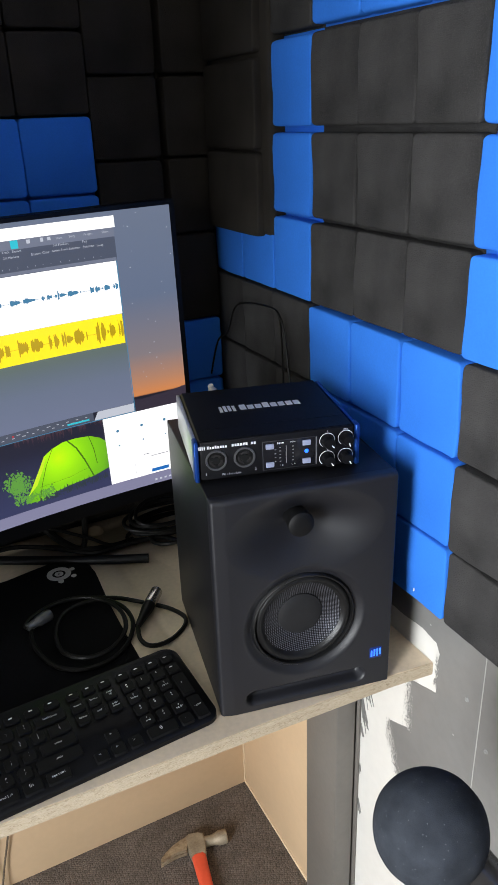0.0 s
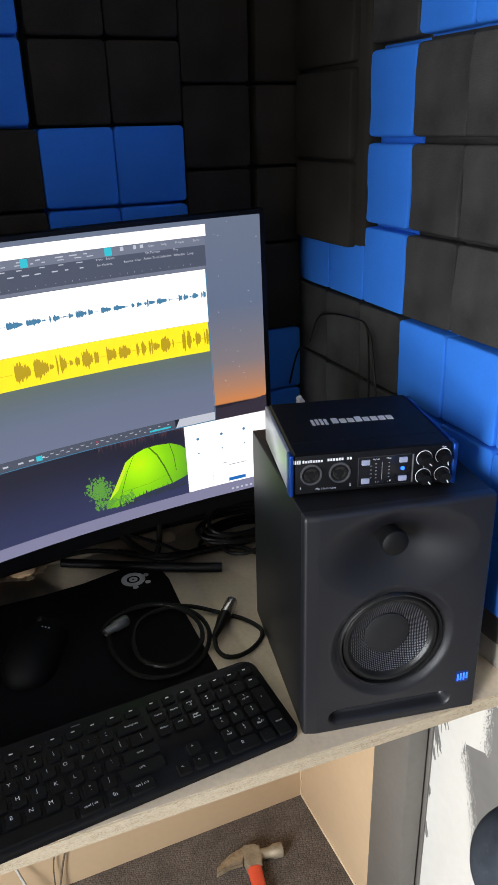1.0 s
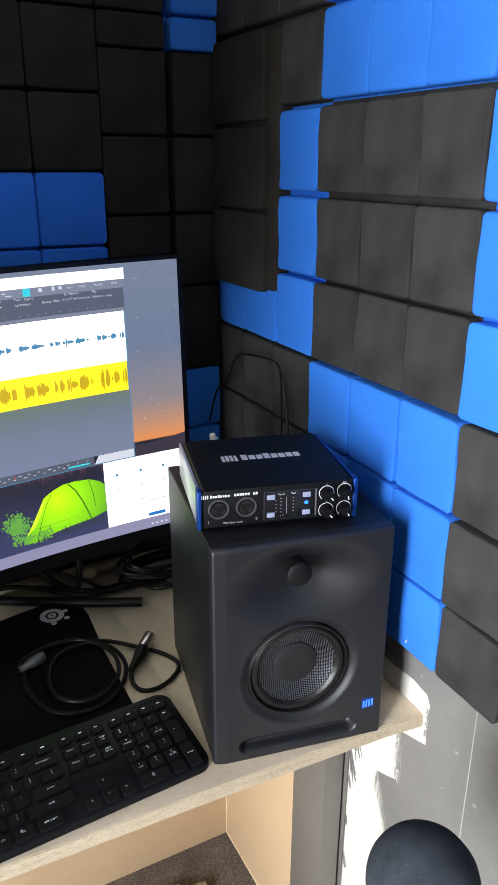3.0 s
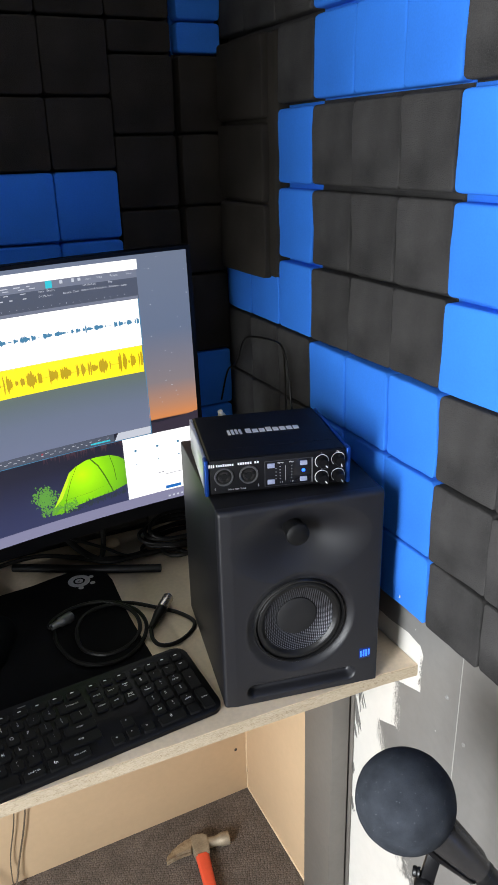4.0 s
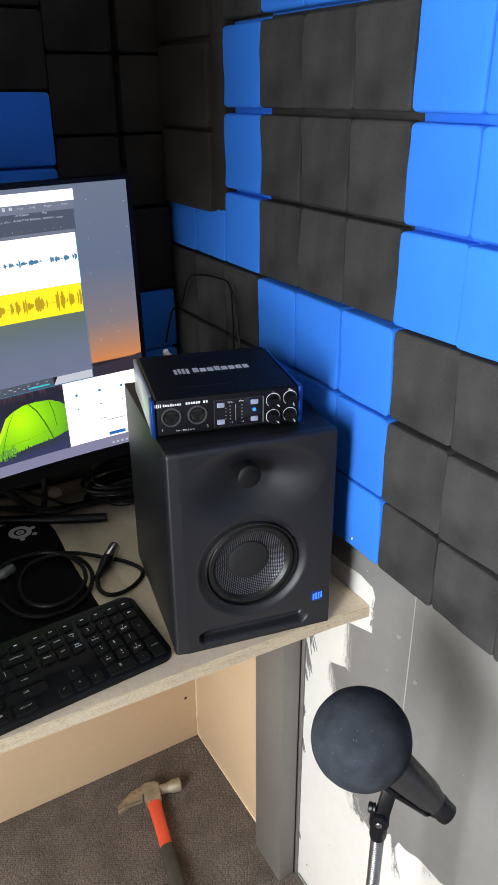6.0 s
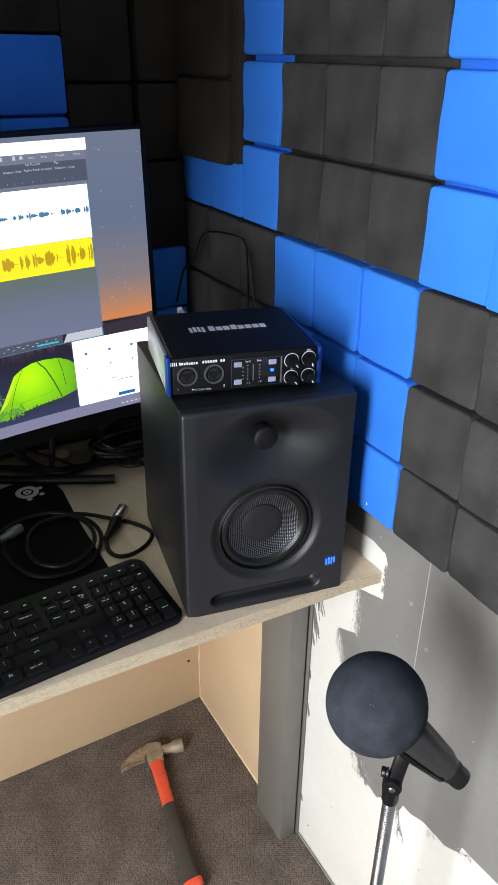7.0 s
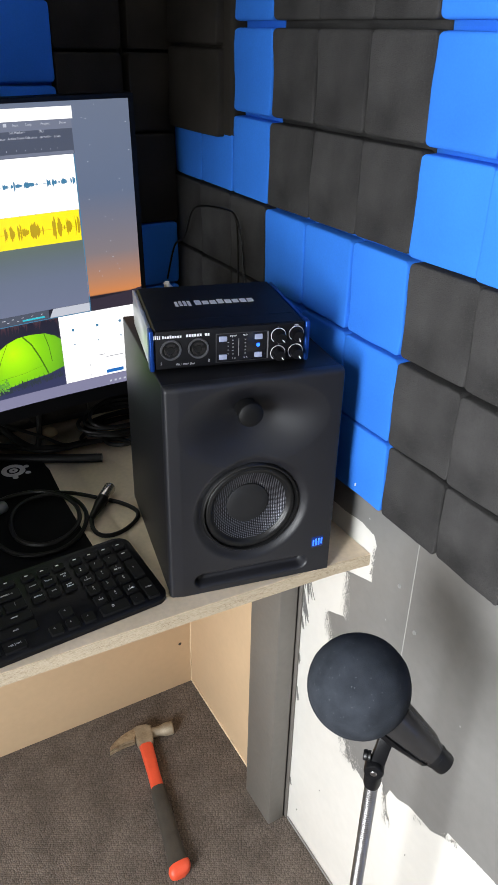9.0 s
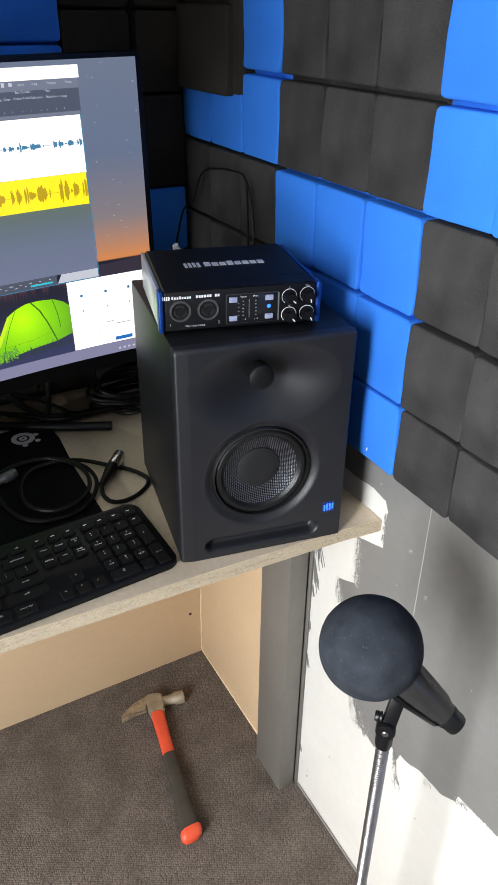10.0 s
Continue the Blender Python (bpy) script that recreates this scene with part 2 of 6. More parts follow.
def chipped(m):
    """Pressed chips seen end on: flat flecks, pale and brown, lying along the board."""
    nt = m.node_tree
    p = nt.nodes["Principled BSDF"]
    old = p.inputs["Base Color"].links[0].from_socket
    co, lie, vor = nt.nodes.new("ShaderNodeTexCoord"), nt.nodes.new("ShaderNodeMapping"), nt.nodes.new("ShaderNodeTexVoronoi")
    lie.inputs["Scale"].default_value = (330, 330, 1100)
    vor.inputs["Scale"].default_value = 1.0
    nt.links.new(co.outputs["Object"], lie.inputs["Vector"])
    nt.links.new(lie.outputs[0], vor.inputs["Vector"])
    sep, ramp, mix = nt.nodes.new("ShaderNodeSeparateColor"), nt.nodes.new("ShaderNodeValToRGB"), nt.nodes.new("ShaderNodeMix")
    nt.links.new(vor.outputs["Color"], sep.inputs[0])
    nt.links.new(sep.outputs[0], ramp.inputs["Fac"])
    els = ramp.color_ramp.elements
    while len(els) < 4:
        els.new(0.5)
    for e, (at, c) in zip(els, ((0.0, (0.20, 0.135, 0.08)), (0.16, (0.42, 0.33, 0.22)), (0.6, (0.55, 0.46, 0.33)), (1.0, (0.64, 0.55, 0.42)))):
        e.position, e.color = at, (*c, 1)
    mix.data_type = "RGBA"
    mix.inputs["Factor"].default_value = 0.32
    nt.links.new(old, mix.inputs["A"])
    nt.links.new(ramp.outputs[0], mix.inputs["B"])
    nt.links.new(mix.outputs["Result"], p.inputs["Base Color"])


chipped(CHIP_EDGE)
CARPET, CONE, WALLPAPER = carpet_material(), cone_material(), wallpaper_material()

# ---- making things ----


def box(bm, x0, x1, y0, y1, z0, z1, bevel=0.0, segments=2):
    """Adds a box; with bevel its edges are rounded."""
    m = Matrix.LocRotScale(((x0 + x1) / 2, (y0 + y1) / 2, (z0 + z1) / 2), None, (x1 - x0, y1 - y0, z1 - z0))
    out = bmesh.ops.create_cube(bm, size=1, matrix=m)
    if bevel:
        edges = list({e for v in out["verts"] for e in v.link_edges})
        bmesh.ops.bevel(bm, geom=edges, offset=bevel, segments=segments, affect="EDGES", profile=0.5)
    return bm


def boxed(*args, **kw):
    return box(bmesh.new(), *args, **kw)


def lathe(bm, profile, matrix=None, steps=32, a0=0.0, a1=2 * math.pi):
    """Turns a profile of (radius, height) round the z axis."""
    full = abs(a1 - a0 - 2 * math.pi) < 1e-6
    n = steps if full else steps + 1
    rings = []
    for r, z in profile:
        if r < 1e-6:
            rings.append([bm.verts.new((0, 0, z))] * n)
        else:
            rings.append([bm.verts.new((r * math.cos(a0 + (a1 - a0) * i / steps), r * math.sin(a0 + (a1 - a0) * i / steps), z)) for i in range(n)])
    for p, q in zip(rings, rings[1:]):
        for i in range(steps):
            j = (i + 1) % n
            vs = []
            for v in (p[i], p[j], q[j], q[i]):
                if v not in vs:
                    vs.append(v)
            if len(vs) > 2:
                bm.faces.new(vs)
    verts = list({v for r in rings for v in r})
    if matrix is not None:
        bmesh.ops.transform(bm, matrix=matrix, verts=verts)
    return bm


def curve_points(pts, steps=10, closed=False):
    """A smooth line through the points."""
    pts = [Vector(p) for p in pts]
    out, n = [], len(pts)
    for i in range(n if closed else n - 1):
        if closed:
            a, b, c, d = pts[i - 1], pts[i], pts[(i + 1) % n], pts[(i + 2) % n]
        else:
            a, b, c, d = pts[max(i - 1, 0)], pts[i], pts[i + 1], pts[min(i + 2, n - 1)]
        for k in range(steps):
            t = k / steps
            out.append(0.5 * (2 * b + (c - a) * t + (2 * a - 5 * b + 4 * c - d) * t * t + (3 * b - a - 3 * c + d) * t ** 3))
    if not closed:
        out.append(pts[-1])
    return out


def tube(bm, line, radius, sides=8, closed=False):
    """A round cable along a line of points; radius a number or one for each point."""
    n = len(line)
    radii = radius if isinstance(radius, list) else [radius] * n
    up, rings = Vector((0.13, 0.21, 0.97)), []
    for i, p in enumerate(line):
        ahead = line[(i + 1) % n] if closed else line[min(i + 1, n - 1)]
        back = line[i - 1] if closed or i else line[0]
        d = (ahead - back).normalized()
        s = d.cross(up).normalized()
        u = s.cross(d)
        up = u
        rings.append([bm.verts.new(p + radii[i] * (s * math.cos(a) + u * math.sin(a))) for a in (2 * math.pi * k / sides for k in range(sides))])
    for i in range(n if closed else n - 1):
        p, q = rings[i], rings[(i + 1) % n]
        for k in range(sides):
            bm.faces.new((p[k], p[(k + 1) % sides], q[(k + 1) % sides], q[k]))
    if not closed:
        bm.faces.new(rings[0]), bm.faces.new(rings[-1][::-1])
    return bm


def outline(bm, pts, z0, z1, bevel=0.0):
    """A slab with the outline pts in the xy plane."""
    low, high = [bm.verts.new((x, y, z0)) for x, y in pts], [bm.verts.new((x, y, z1)) for x, y in pts]
    bm.faces.new(high), bm.faces.new(low[::-1])
    n = len(pts)
    for i in range(n):
        bm.faces.new((low[i], low[(i + 1) % n], high[(i + 1) % n], high[i]))
    if bevel:
        edges = [e for v in high for e in v.link_edges if e.other_vert(v) in high]
        bmesh.ops.bevel(bm, geom=list(set(edges)), offset=bevel, segments=2, affect="EDGES")
    return bm


def rounded(x0, x1, y0, y1, r, n=6):
    pts = []
    for cx, cy, a in ((x1 - r, y1 - r, 0), (x0 + r, y1 - r, 90), (x0 + r, y0 + r, 180), (x1 - r, y0 + r, 270)):
        pts += [(cx + r * math.cos(radians(a + 90 * k / n)), cy + r * math.sin(radians(a + 90 * k / n))) for k in range(n + 1)]
    return pts


def to_mesh(bm, name, smooth=40):
    bmesh.ops.recalc_face_normals(bm, faces=bm.faces)
    me = bpy.data.meshes.new(name)
    bm.to_mesh(me)
    bm.free()
    if smooth:
        me.shade_smooth()
        me.set_sharp_from_angle(angle=radians(smooth))
    return me


def thing(name, m, label, category, group="", kind=""):
    """An Empty at the base of a thing, which carries its parts."""
    ob = new(name)
    ob.matrix_basis = m
    ob.empty_display_size = 0.02
    return tagged(ob, label, category, group, kind)


def part(name, bm, material, parent, label="", smooth=40, world=False, at=None):
    """One mesh under a thing or a part. bm may also be a mesh that is shared."""
    if world:
        bm.transform(parent.matrix_basis.inverted())
    me = bm if isinstance(bm, bpy.types.Mesh) else to_mesh(bm, name, smooth)
    if not me.materials:
        me.materials.append(material)
    ob = new(name, me)
    ob.parent = parent
    if at is not None:
        ob.matrix_basis = at
    return tagged(ob, label)


def whole(name, bm, material, label, category, kind="", smooth=40, group=""):
    """A thing or a piece of the setting that is one mesh."""
    me = to_mesh(bm, name, smooth)
    me.materials.append(material)
    return tagged(new(name, me), label, category, group, kind)


def lettering(text, size):
    """A flat mesh of the text in the xy plane, centred."""
    cu = bpy.data.curves.new("text", "FONT")
    cu.body, cu.size, cu.align_x, cu.align_y = text, size, "CENTER", "CENTER"
    cu.resolution_u = 2
    ob = new("text", cu)
    me = bpy.data.meshes.new_from_object(ob.evaluated_get(bpy.context.evaluated_depsgraph_get()))
    bpy.data.objects.remove(ob)
    bpy.data.curves.remove(cu)
    return me


# ---- the room ----
WALL_X, WALL_Y, FLOOR_LOW, TOP = 0.52, 1.12, -0.12, 2.25
LEFT_X, BACK_Y = -1.30, -1.6
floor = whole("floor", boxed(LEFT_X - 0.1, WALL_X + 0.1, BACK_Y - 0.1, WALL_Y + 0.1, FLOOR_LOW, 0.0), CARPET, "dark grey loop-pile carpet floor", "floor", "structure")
wall_right = whole("wall_right", boxed(WALL_X, WALL_X + 0.1, BACK_Y, WALL_Y, 0.0, TOP), WHITE_PAINT, "white wall half painted over in grey", "wall", "structure")
wall_back = whole("wall_back", boxed(LEFT_X, WALL_X + 0.1, WALL_Y, WALL_Y + 0.1, 0.0, TOP), DARK_WALL, "dark wall behind the desk covered in foam", "wall", "structure")
wall_rear = whole("wall_rear", boxed(LEFT_X, WALL_X + 0.1, BACK_Y - 0.1, BACK_Y, 0.0, TOP), GREY_PAINT, "plain grey wall closing the booth", "wall", "structure")
bm = boxed(LEFT_X - 0.1, LEFT_X, 0.25, WALL_Y, 0.0, TOP)
box(bm, LEFT_X - 0.1, LEFT_X, BACK_Y, -0.70, 0.0, TOP)
box(bm, LEFT_X - 0.1, LEFT_X, -0.70, 0.25, 1.95, TOP)
wall_left = whole("wall_left", bm, DARK_WALL, "dark wall with an open doorway", "wall", "structure")
# unseen stepped blocker, added to hold doorway light off the back corner
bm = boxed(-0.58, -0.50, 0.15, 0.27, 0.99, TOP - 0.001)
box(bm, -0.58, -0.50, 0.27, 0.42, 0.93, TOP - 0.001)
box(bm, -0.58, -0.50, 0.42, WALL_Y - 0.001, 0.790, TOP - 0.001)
blocker = whole("wall_partition", bm, DARK_WALL, "unseen stepped wall added to keep doorway light off the back corner", "wall", "structure")
# ceiling out of view, made pale so that it bounces fill light down
ceiling = whole("ceiling", boxed(LEFT_X - 0.1, WALL_X + 0.1, BACK_Y - 0.1, WALL_Y + 0.1, TOP, TOP + 0.1), CEILING, "unseen ceiling of the booth, made pale to bounce fill light", "ceiling", "structure")
ground = whole("ground", boxed(-40, 40, -40, 40, FLOOR_LOW - 0.1, FLOOR_LOW - 0.002), surface("pale_paving", (0.35, 0.33, 0.30), 0.8), "pale paving round the booth", "ground", "structure")

# cream boards below the desk
under_back = whole("under_desk_board", boxed(LEFT_X, 0.506, WALL_Y - 0.012, WALL_Y - 0.001, 0.0, 0.7306, bevel=0.001), BEIGE, "cream painted board on the wall under the desk", "board", "structure")
under_side = whole("side_board", boxed(0.506, WALL_X - 0.001, 0.795, WALL_Y - 0.0125, 0.0, 0.7306, bevel=0.001), BEIGE, "cream painted side board under the desk", "board", "structure")
post = whole("post", boxed(0.477, 0.5115, 0.703, 0.793, 0.0, 0.7306, bevel=0.003), POST_PAINT, "grey painted timber post holding up the desk", "post", "structure")
strip = whole("trim", boxed(0.5155, WALL_X - 0.0006, 0.700, 0.790, 0.0, 0.7306, bevel=0.001), POST_PAINT, "grey painted strip between post and wall", "trim", "structure")


def ragged(pts, amount, step, seed, stretch=1.0):
    """The closed outline pts with its edges broken up as by a brush."""
    rnd = random.Random(seed)
    out = []
    for (ax, az, rough), (bx, bz, _) in zip(pts, pts[1:] + pts[:1]):
        length = math.hypot(bx - ax, bz - az)
        n = max(1, int(length / step)) if rough else 1
        nx, nz = -(bz - az) / length, (bx - ax) / length
        for k in range(n):
            t = k / n
            o = 0.0
            if rough and k:
                o = amount * rough * (noise.noise((t * length * 55, seed, 0)) + 0.7 * noise.noise((t * length * 260, seed, 4)) + 0.25 * rnd.uniform(-1, 1))
            out.append((ax + (bx - ax) * t + nx * o, az + (bz - az) * t + nz * o * stretch))
    return out


def wall_sheet(bm, pts, thick=0.0007):
    """A thin coat of paint on the right wall, its outline in (y, z)."""
    f, b = [bm.verts.new((WALL_X - thick, y, z)) for y, z in pts], [bm.verts.new((WALL_X + 0.0003, y, z)) for y, z in pts]
    bm.faces.new(f)
    for i in range(len(pts)):
        j = (i + 1) % len(pts)
        bm.faces.new((f[i], f[j], b[j], b[i]))


# grey paint; its band just under the foam also paints the shadow there
coat = [(1.10, 0.86, 0), (1.10, 0.781, 0.5), (0.618, 0.783, 0.4), (0.578, 0.787, 0.4), (0.552, 0.782, 0.2), (0.545, 0.770, 0.3), (0.549, 0.740, 0.5), (0.546, 0.708, 0.2), (0.600, 0.690, 0.5), (0.597, 0.648, 0.6), (0.593, 0.608, 0.3),
        (0.634, 0.588, 0.5), (0.626, 0.560, 0.7), (0.585, 0.420, 0.7), (0.557, 0.378, 0.7), (0.533, 0.348, 0.6), (0.506, 0.340, 0.4), (0.468, 0.384, 0.3), (0.456, 0.368, 0.3), (0.450, 0.388, 0.3),
        (0.434, 0.389, 0.6), (0.408, 0.402, 0.5), (0.365, 0.405, 0.5), (0.342, 0.421, 0.4), (0.338, 0.437, 0.5), (0.315, 0.439, 0.6), (0.253, 0.447, 0.5), (0.10, 0.47, 0), (-1.5, 0.47, 0), (-1.5, 0.86, 0)]
bm = bmesh.new()
wall_sheet(bm, ragged(coat, 0.0024, 0.0012, 3))
part("grey_paint", bm, GREY_PAINT, wall_right, "grey wall paint with ragged brushed edges", smooth=0)


def stroke(bm, y, z, length, width, lean, thick):
    """One dry brush stroke: a thin sliver that bends and tapers."""
    left, right = [], []
    for i in range(5):
        t = i / 4
        w = width * math.sin(math.pi * (0.12 + 0.82 * t)) / 2
        cy = y + lean * length * (t - 0.5) + 0.012 * length * math.sin(3 * t + y * 900)
        left.append((cy - w, z + length * (0.5 - t)))
        right.append((cy + w, z + length * (0.5 - t)))
    wall_sheet(bm, left + right[::-1], thick)


# dry brush strokes at the rim of the coat: grey ones past it, white scratches within it
rnd = random.Random(8)
RIMS = [(0.598, 0.690, 0.593, 0.606, 240, 330, 0.012), (0.634, 0.586, 0.626, 0.545, 180, 200, 0.012), (0.626, 0.560, 0.585, 0.42, 520, 420, 0.014), (0.588, 0.430, 0.528, 0.342, 2100, 320, 0.034),
        (0.548, 0.765, 0.547, 0.715, 90, 60, 0.005), (0.462, 0.378, 0.437, 0.312, 340, 0, 0.016), (0.398, 0.392, 0.380, 0.396, 30, 20, 0.005), (0.346, 0.424, 0.318, 0.434, 60, 40, 0.007)]
grey_bm, white_bm = bmesh.new(), bmesh.new()


def speck(bm, y, z, length, width, lean, thick):
    """One dab left by a dry bristle: a slim diamond just proud of the wall."""
    pts = ((0.0, 0.5), (0.5, 0.1), (0.1, -0.5), (-0.5, -0.05))
    bm.faces.new([bm.verts.new((WALL_X - thick, y + a * width - lean * b * length, z + b * length)) for a, b in pts])


k = 0
for y0, z0, y1, z1, grey, white, reach in RIMS:
    for i in range(grey + white):
        t, far = rnd.random(), rnd.random() ** 1.5
        y, z = y0 + (y1 - y0) * t, z0 + (z1 - z0) * t + rnd.gauss(0, 0.003)
        # bristles run together in streaks
        if noise.noise((y * 60 + far * 4, z * 60, 1.5)) + rnd.uniform(-0.3, 0.3) < -0.08:
            continue
        k += 1
        lean, thin = rnd.gauss(-0.35, 0.2), 1.0 - 0.55 * far
        if i < grey:
            speck(grey_bm, y + reach * far * (0.45 + 0.75 * t), z, rnd.uniform(0.0020, 0.0072) * thin, rnd.uniform(0.0007, 0.0018) * thin, lean, 0.0008 + 0.0000001 * k)
        else:
            speck(white_bm, y - reach * far * 0.8, z, rnd.uniform(0.0016, 0.0055) * thin, rnd.uniform(0.0005, 0.0013) * thin, lean, 0.0012 + 0.0000001 * k)
# grey brushed out from the post in long slanting hairs
for z, reach, n in ((0.672, 0.060, 20), (0.650, 0.075, 26), (0.572, 0.050, 22), (0.520, 0.026, 6), (0.440, 0.020, 5), (0.360, 0.026, 6), (0.120, 0.018, 4)):
    for i in range(n):
        length = reach * rnd.uniform(0.35, 1.0)
        lean = -rnd.uniform(0.02, 0.42)
        k += 1
        stroke(grey_bm, 0.6992 + lean * length * 0.5, z + rnd.uniform(-0.2, 0.2) * reach - length * 0.5, length, rnd.uniform(0.0004, 0.0011), lean, 0.0008 + 0.0000001 * k)
part("brush_mark", grey_bm, GREY_PAINT, wall_right, "fine grey brush marks", smooth=0)
part("scratch", white_bm, WHITE_PAINT, wall_right, "white scratches in the grey paint", smooth=0)
part("panel_joint", boxed(WALL_X - 0.0012, WALL_X + 0.0005, 0.4700, 0.4712, 0.61, 0.835), surface("pale_filler", (0.42, 0.41, 0.39), 0.6), wall_right, "pale filled joint between wall panels")
bm = bmesh.new()
for y, z in ((0.493, 0.741), (0.455, 0.693)):
    lathe(bm, [(0.0, 0.0002), (0.0009, 0.0003), (0.0016, 0.0020), (0.0024, 0.0018), (0.0031, 0.0)], Matrix.Translation((WALL_X - 0.0006, y, z)) @ pose(0, 0, 0, 0, -90, 0), 10)
part("screw_head", bm, surface("painted_screw", (0.30, 0.295, 0.285), 0.4), wall_right, "painted screw heads")
bm = bmesh.new()
for y, z, size in ((0.672, 0.058, 0.0022), (0.61, 0.19, 0.0012), (0.40, 0.30, 0.0014)):
    stroke(bm, y, z, size * 2, size, 0.1, 0.0009)
part("scuff", bm, surface("dark_scuff", (0.16, 0.15, 0.14), 0.7, bump=0), wall_right, "small dark scuffs")
# strip that draws the dark line at the wall foot; there is no skirting
baseboard = whole("baseboard", boxed(WALL_X - 0.0035, WALL_X - 0.0008, BACK_Y, 0.6970, 0.0, 0.006, bevel=0.001), surface("grey_foot_edge", (0.24, 0.23, 0.22), 0.8), "thin grey strip along the wall foot", "trim", "structure")
bm = bmesh.new()
lathe(bm, [(0.0, 0.0012), (0.003, 0.001), (0.004, 0.0)], Matrix.Translation((0.478, WALL_Y - 0.0122, 0.130)) @ pose(0, 0, 0, 90, 0, 0), 10)
part("nail_head", bm, SCREW, under_back, "dark nail head")

BEAD = surface("cream_filler", (0.68, 0.54, 0.36), 0.7, vary=0.1, scale=60, bump=0.3)
rnd = random.Random(14)
line = [Vector((0.5050 + rnd.gauss(0, 0.0006), 1.1070 + rnd.gauss(0, 0.0006), 0.002 + 0.73 * k / 60)) for k in range(61)]
part("filler_bead", tube(bmesh.new(), line, [0.0018 + rnd.uniform(-0.0008, 0.0010) for k in range(61)], 6), BEAD, under_side, "lumpy bead of cream filler in the corner")
part("bottom_strip", boxed(0.5035, 0.5065, 0.797, 1.106, 0.0002, 0.007, bevel=0.001), BEAD, under_side)

# ---- acoustic foam ----
FOAM_BASE, FOAM_DEPTH = 0.008, 0.026


def foam_block_mesh(name, w, h, depth, seed, material, rad=0.0045):
    """One cushion of foam: a soft, slightly folded face with rounded corners and edges, from the backing out."""
    bm = bmesh.new()
    rnd = random.Random(seed)
    tilt_a, tilt_b, belly = rnd.uniform(-0.0028, 0.0028), rnd.uniform(-0.0018, 0.0018), rnd.uniform(0.0004, 0.0022)
    fold, turn = rnd.choice((0.0, 0.018, 0.030)), rnd.uniform(0.3, 1.3) * rnd.choice((-1, 1))
    fa, fb = w * rnd.uniform(0.45, 0.75), h * rnd.uniform(0.35, 0.65)
    corner_r, side = 0.0065, rad * 0.65

    def ticks(s):
        return [0.0, 0.0005, 0.0013, 0.0026, 0.0045, 0.0075] + [s * k / 10 for k in range(2, 9)] + [s - 0.0075, s - 0.0045, s - 0.0026, s - 0.0013, s - 0.0005, s]

    def drop(e, r):
        return r - math.sqrt(max(0.0, r * r - (r - e) ** 2)) if e < r else 0.0

    grid = []
    ta, tb = ticks(w), ticks(h)
    for b in tb:
        row = []
        for a in ta:
            ea, eb = min(a, w - a), min(b, h - b)
            d = depth - drop(ea, side) - drop(eb, rad)
            d += belly * math.sin(math.pi * a / w) * math.sin(math.pi * b / h) + tilt_a * (a / w - 0.5) + tilt_b * (b / h - 0.5)
            d -= fold * max(0.0, min(0.035, (a - fa) * math.cos(turn) + (b - fb) * math.sin(turn)))
            d += 0.0028 * noise.noise((a * 17 + seed * 3.1, b * 17, seed)) + 0.0006 * noise.noise((a * 70, b * 70, seed))
            squeeze = drop(eb, corner_r)
            row.append(bm.verts.new((squeeze + a * (w - 2 * squeeze) / w, b, max(d, FOAM_BASE + 0.001))))
        grid.append(row)
    for r, s in zip(grid, grid[1:]):
        for i in range(len(r) - 1):
            bm.faces.new((r[i], r[i + 1], s[i + 1], s[i]))
    rim = grid[0] + [r[-1] for r in grid[1:]] + grid[-1][-2::-1] + [r[0] for r in grid[-2:0:-1]]
    foot = [bm.verts.new((v.co.x, v.co.y, FOAM_BASE - 0.002)) for v in rim]
    for i in range(len(rim)):
        j = (i + 1) % len(rim)
        bm.faces.new((rim[j], rim[i], foot[i], foot[j]))
    me = to_mesh(bm, name, 60)
    me.materials.append(material)
    return me


FOAM_CACHE = {}
FOAM_RND = random.Random(41)


def foam_strip(m, count, pitch, height, colour, depth, label, group, gap=0.0075, rad=0.0045, uneven=1.0):
    """A strip of cushions side by side on a thin backing, hung a little out of true; its origin is the lower corner on the wall."""
    material = {"blue": FOAM_BLUE, "dark": FOAM_DARK, "black": FOAM_SHADED}[colour]
    sway = pose(0, FOAM_RND.uniform(-0.0008, 0.0008) * uneven, FOAM_RND.uniform(0, 0.0025) * uneven, 0, 0, FOAM_RND.uniform(-0.22, 0.22) * uneven)
    strip_ob = thing("acoustic_foam_strip", m @ sway, label, "acoustic foam", group)
    bm = boxed(-0.0006, count * pitch + 0.0006, -0.0012, height + 0.0012, 0.0006, FOAM_BASE + FOAM_RND.uniform(-0.0008, 0.0008))
    part("backing", bm, material, strip_ob)
    for k in range(count):
        key = (colour, round(pitch, 4), round(height, 4), round(depth, 4), rad, FOAM_RND.randrange(6))
        if key not in FOAM_CACHE:
            FOAM_CACHE[key] = foam_block_mesh("foam_block", pitch - 0.0010, height - gap, depth, len(FOAM_CACHE), material, rad)
        part("foam_block", FOAM_CACHE[key], material, strip_ob, at=pose(k * pitch + 0.0005, gap / 2, 0))
    return strip_ob


def on_right(y, z):
    """From strip to world on the right wall: along towards -y, up, out towards -x."""
    return Matrix(((0, 0, -1, WALL_X), (-1, 0, 0, y), (0, 1, 0, z), (0, 0, 0, 1)))


def on_back(x, z):
    return Matrix(((1, 0, 0, x), (0, 0, -1, WALL_Y), (0, 1, 0, z), (0, 0, 0, 1)))


# right wall: rows from the bottom, strips from the corner towards the room: (start y, cushions, colour)
COL = 0.0965
Y0 = 0.810
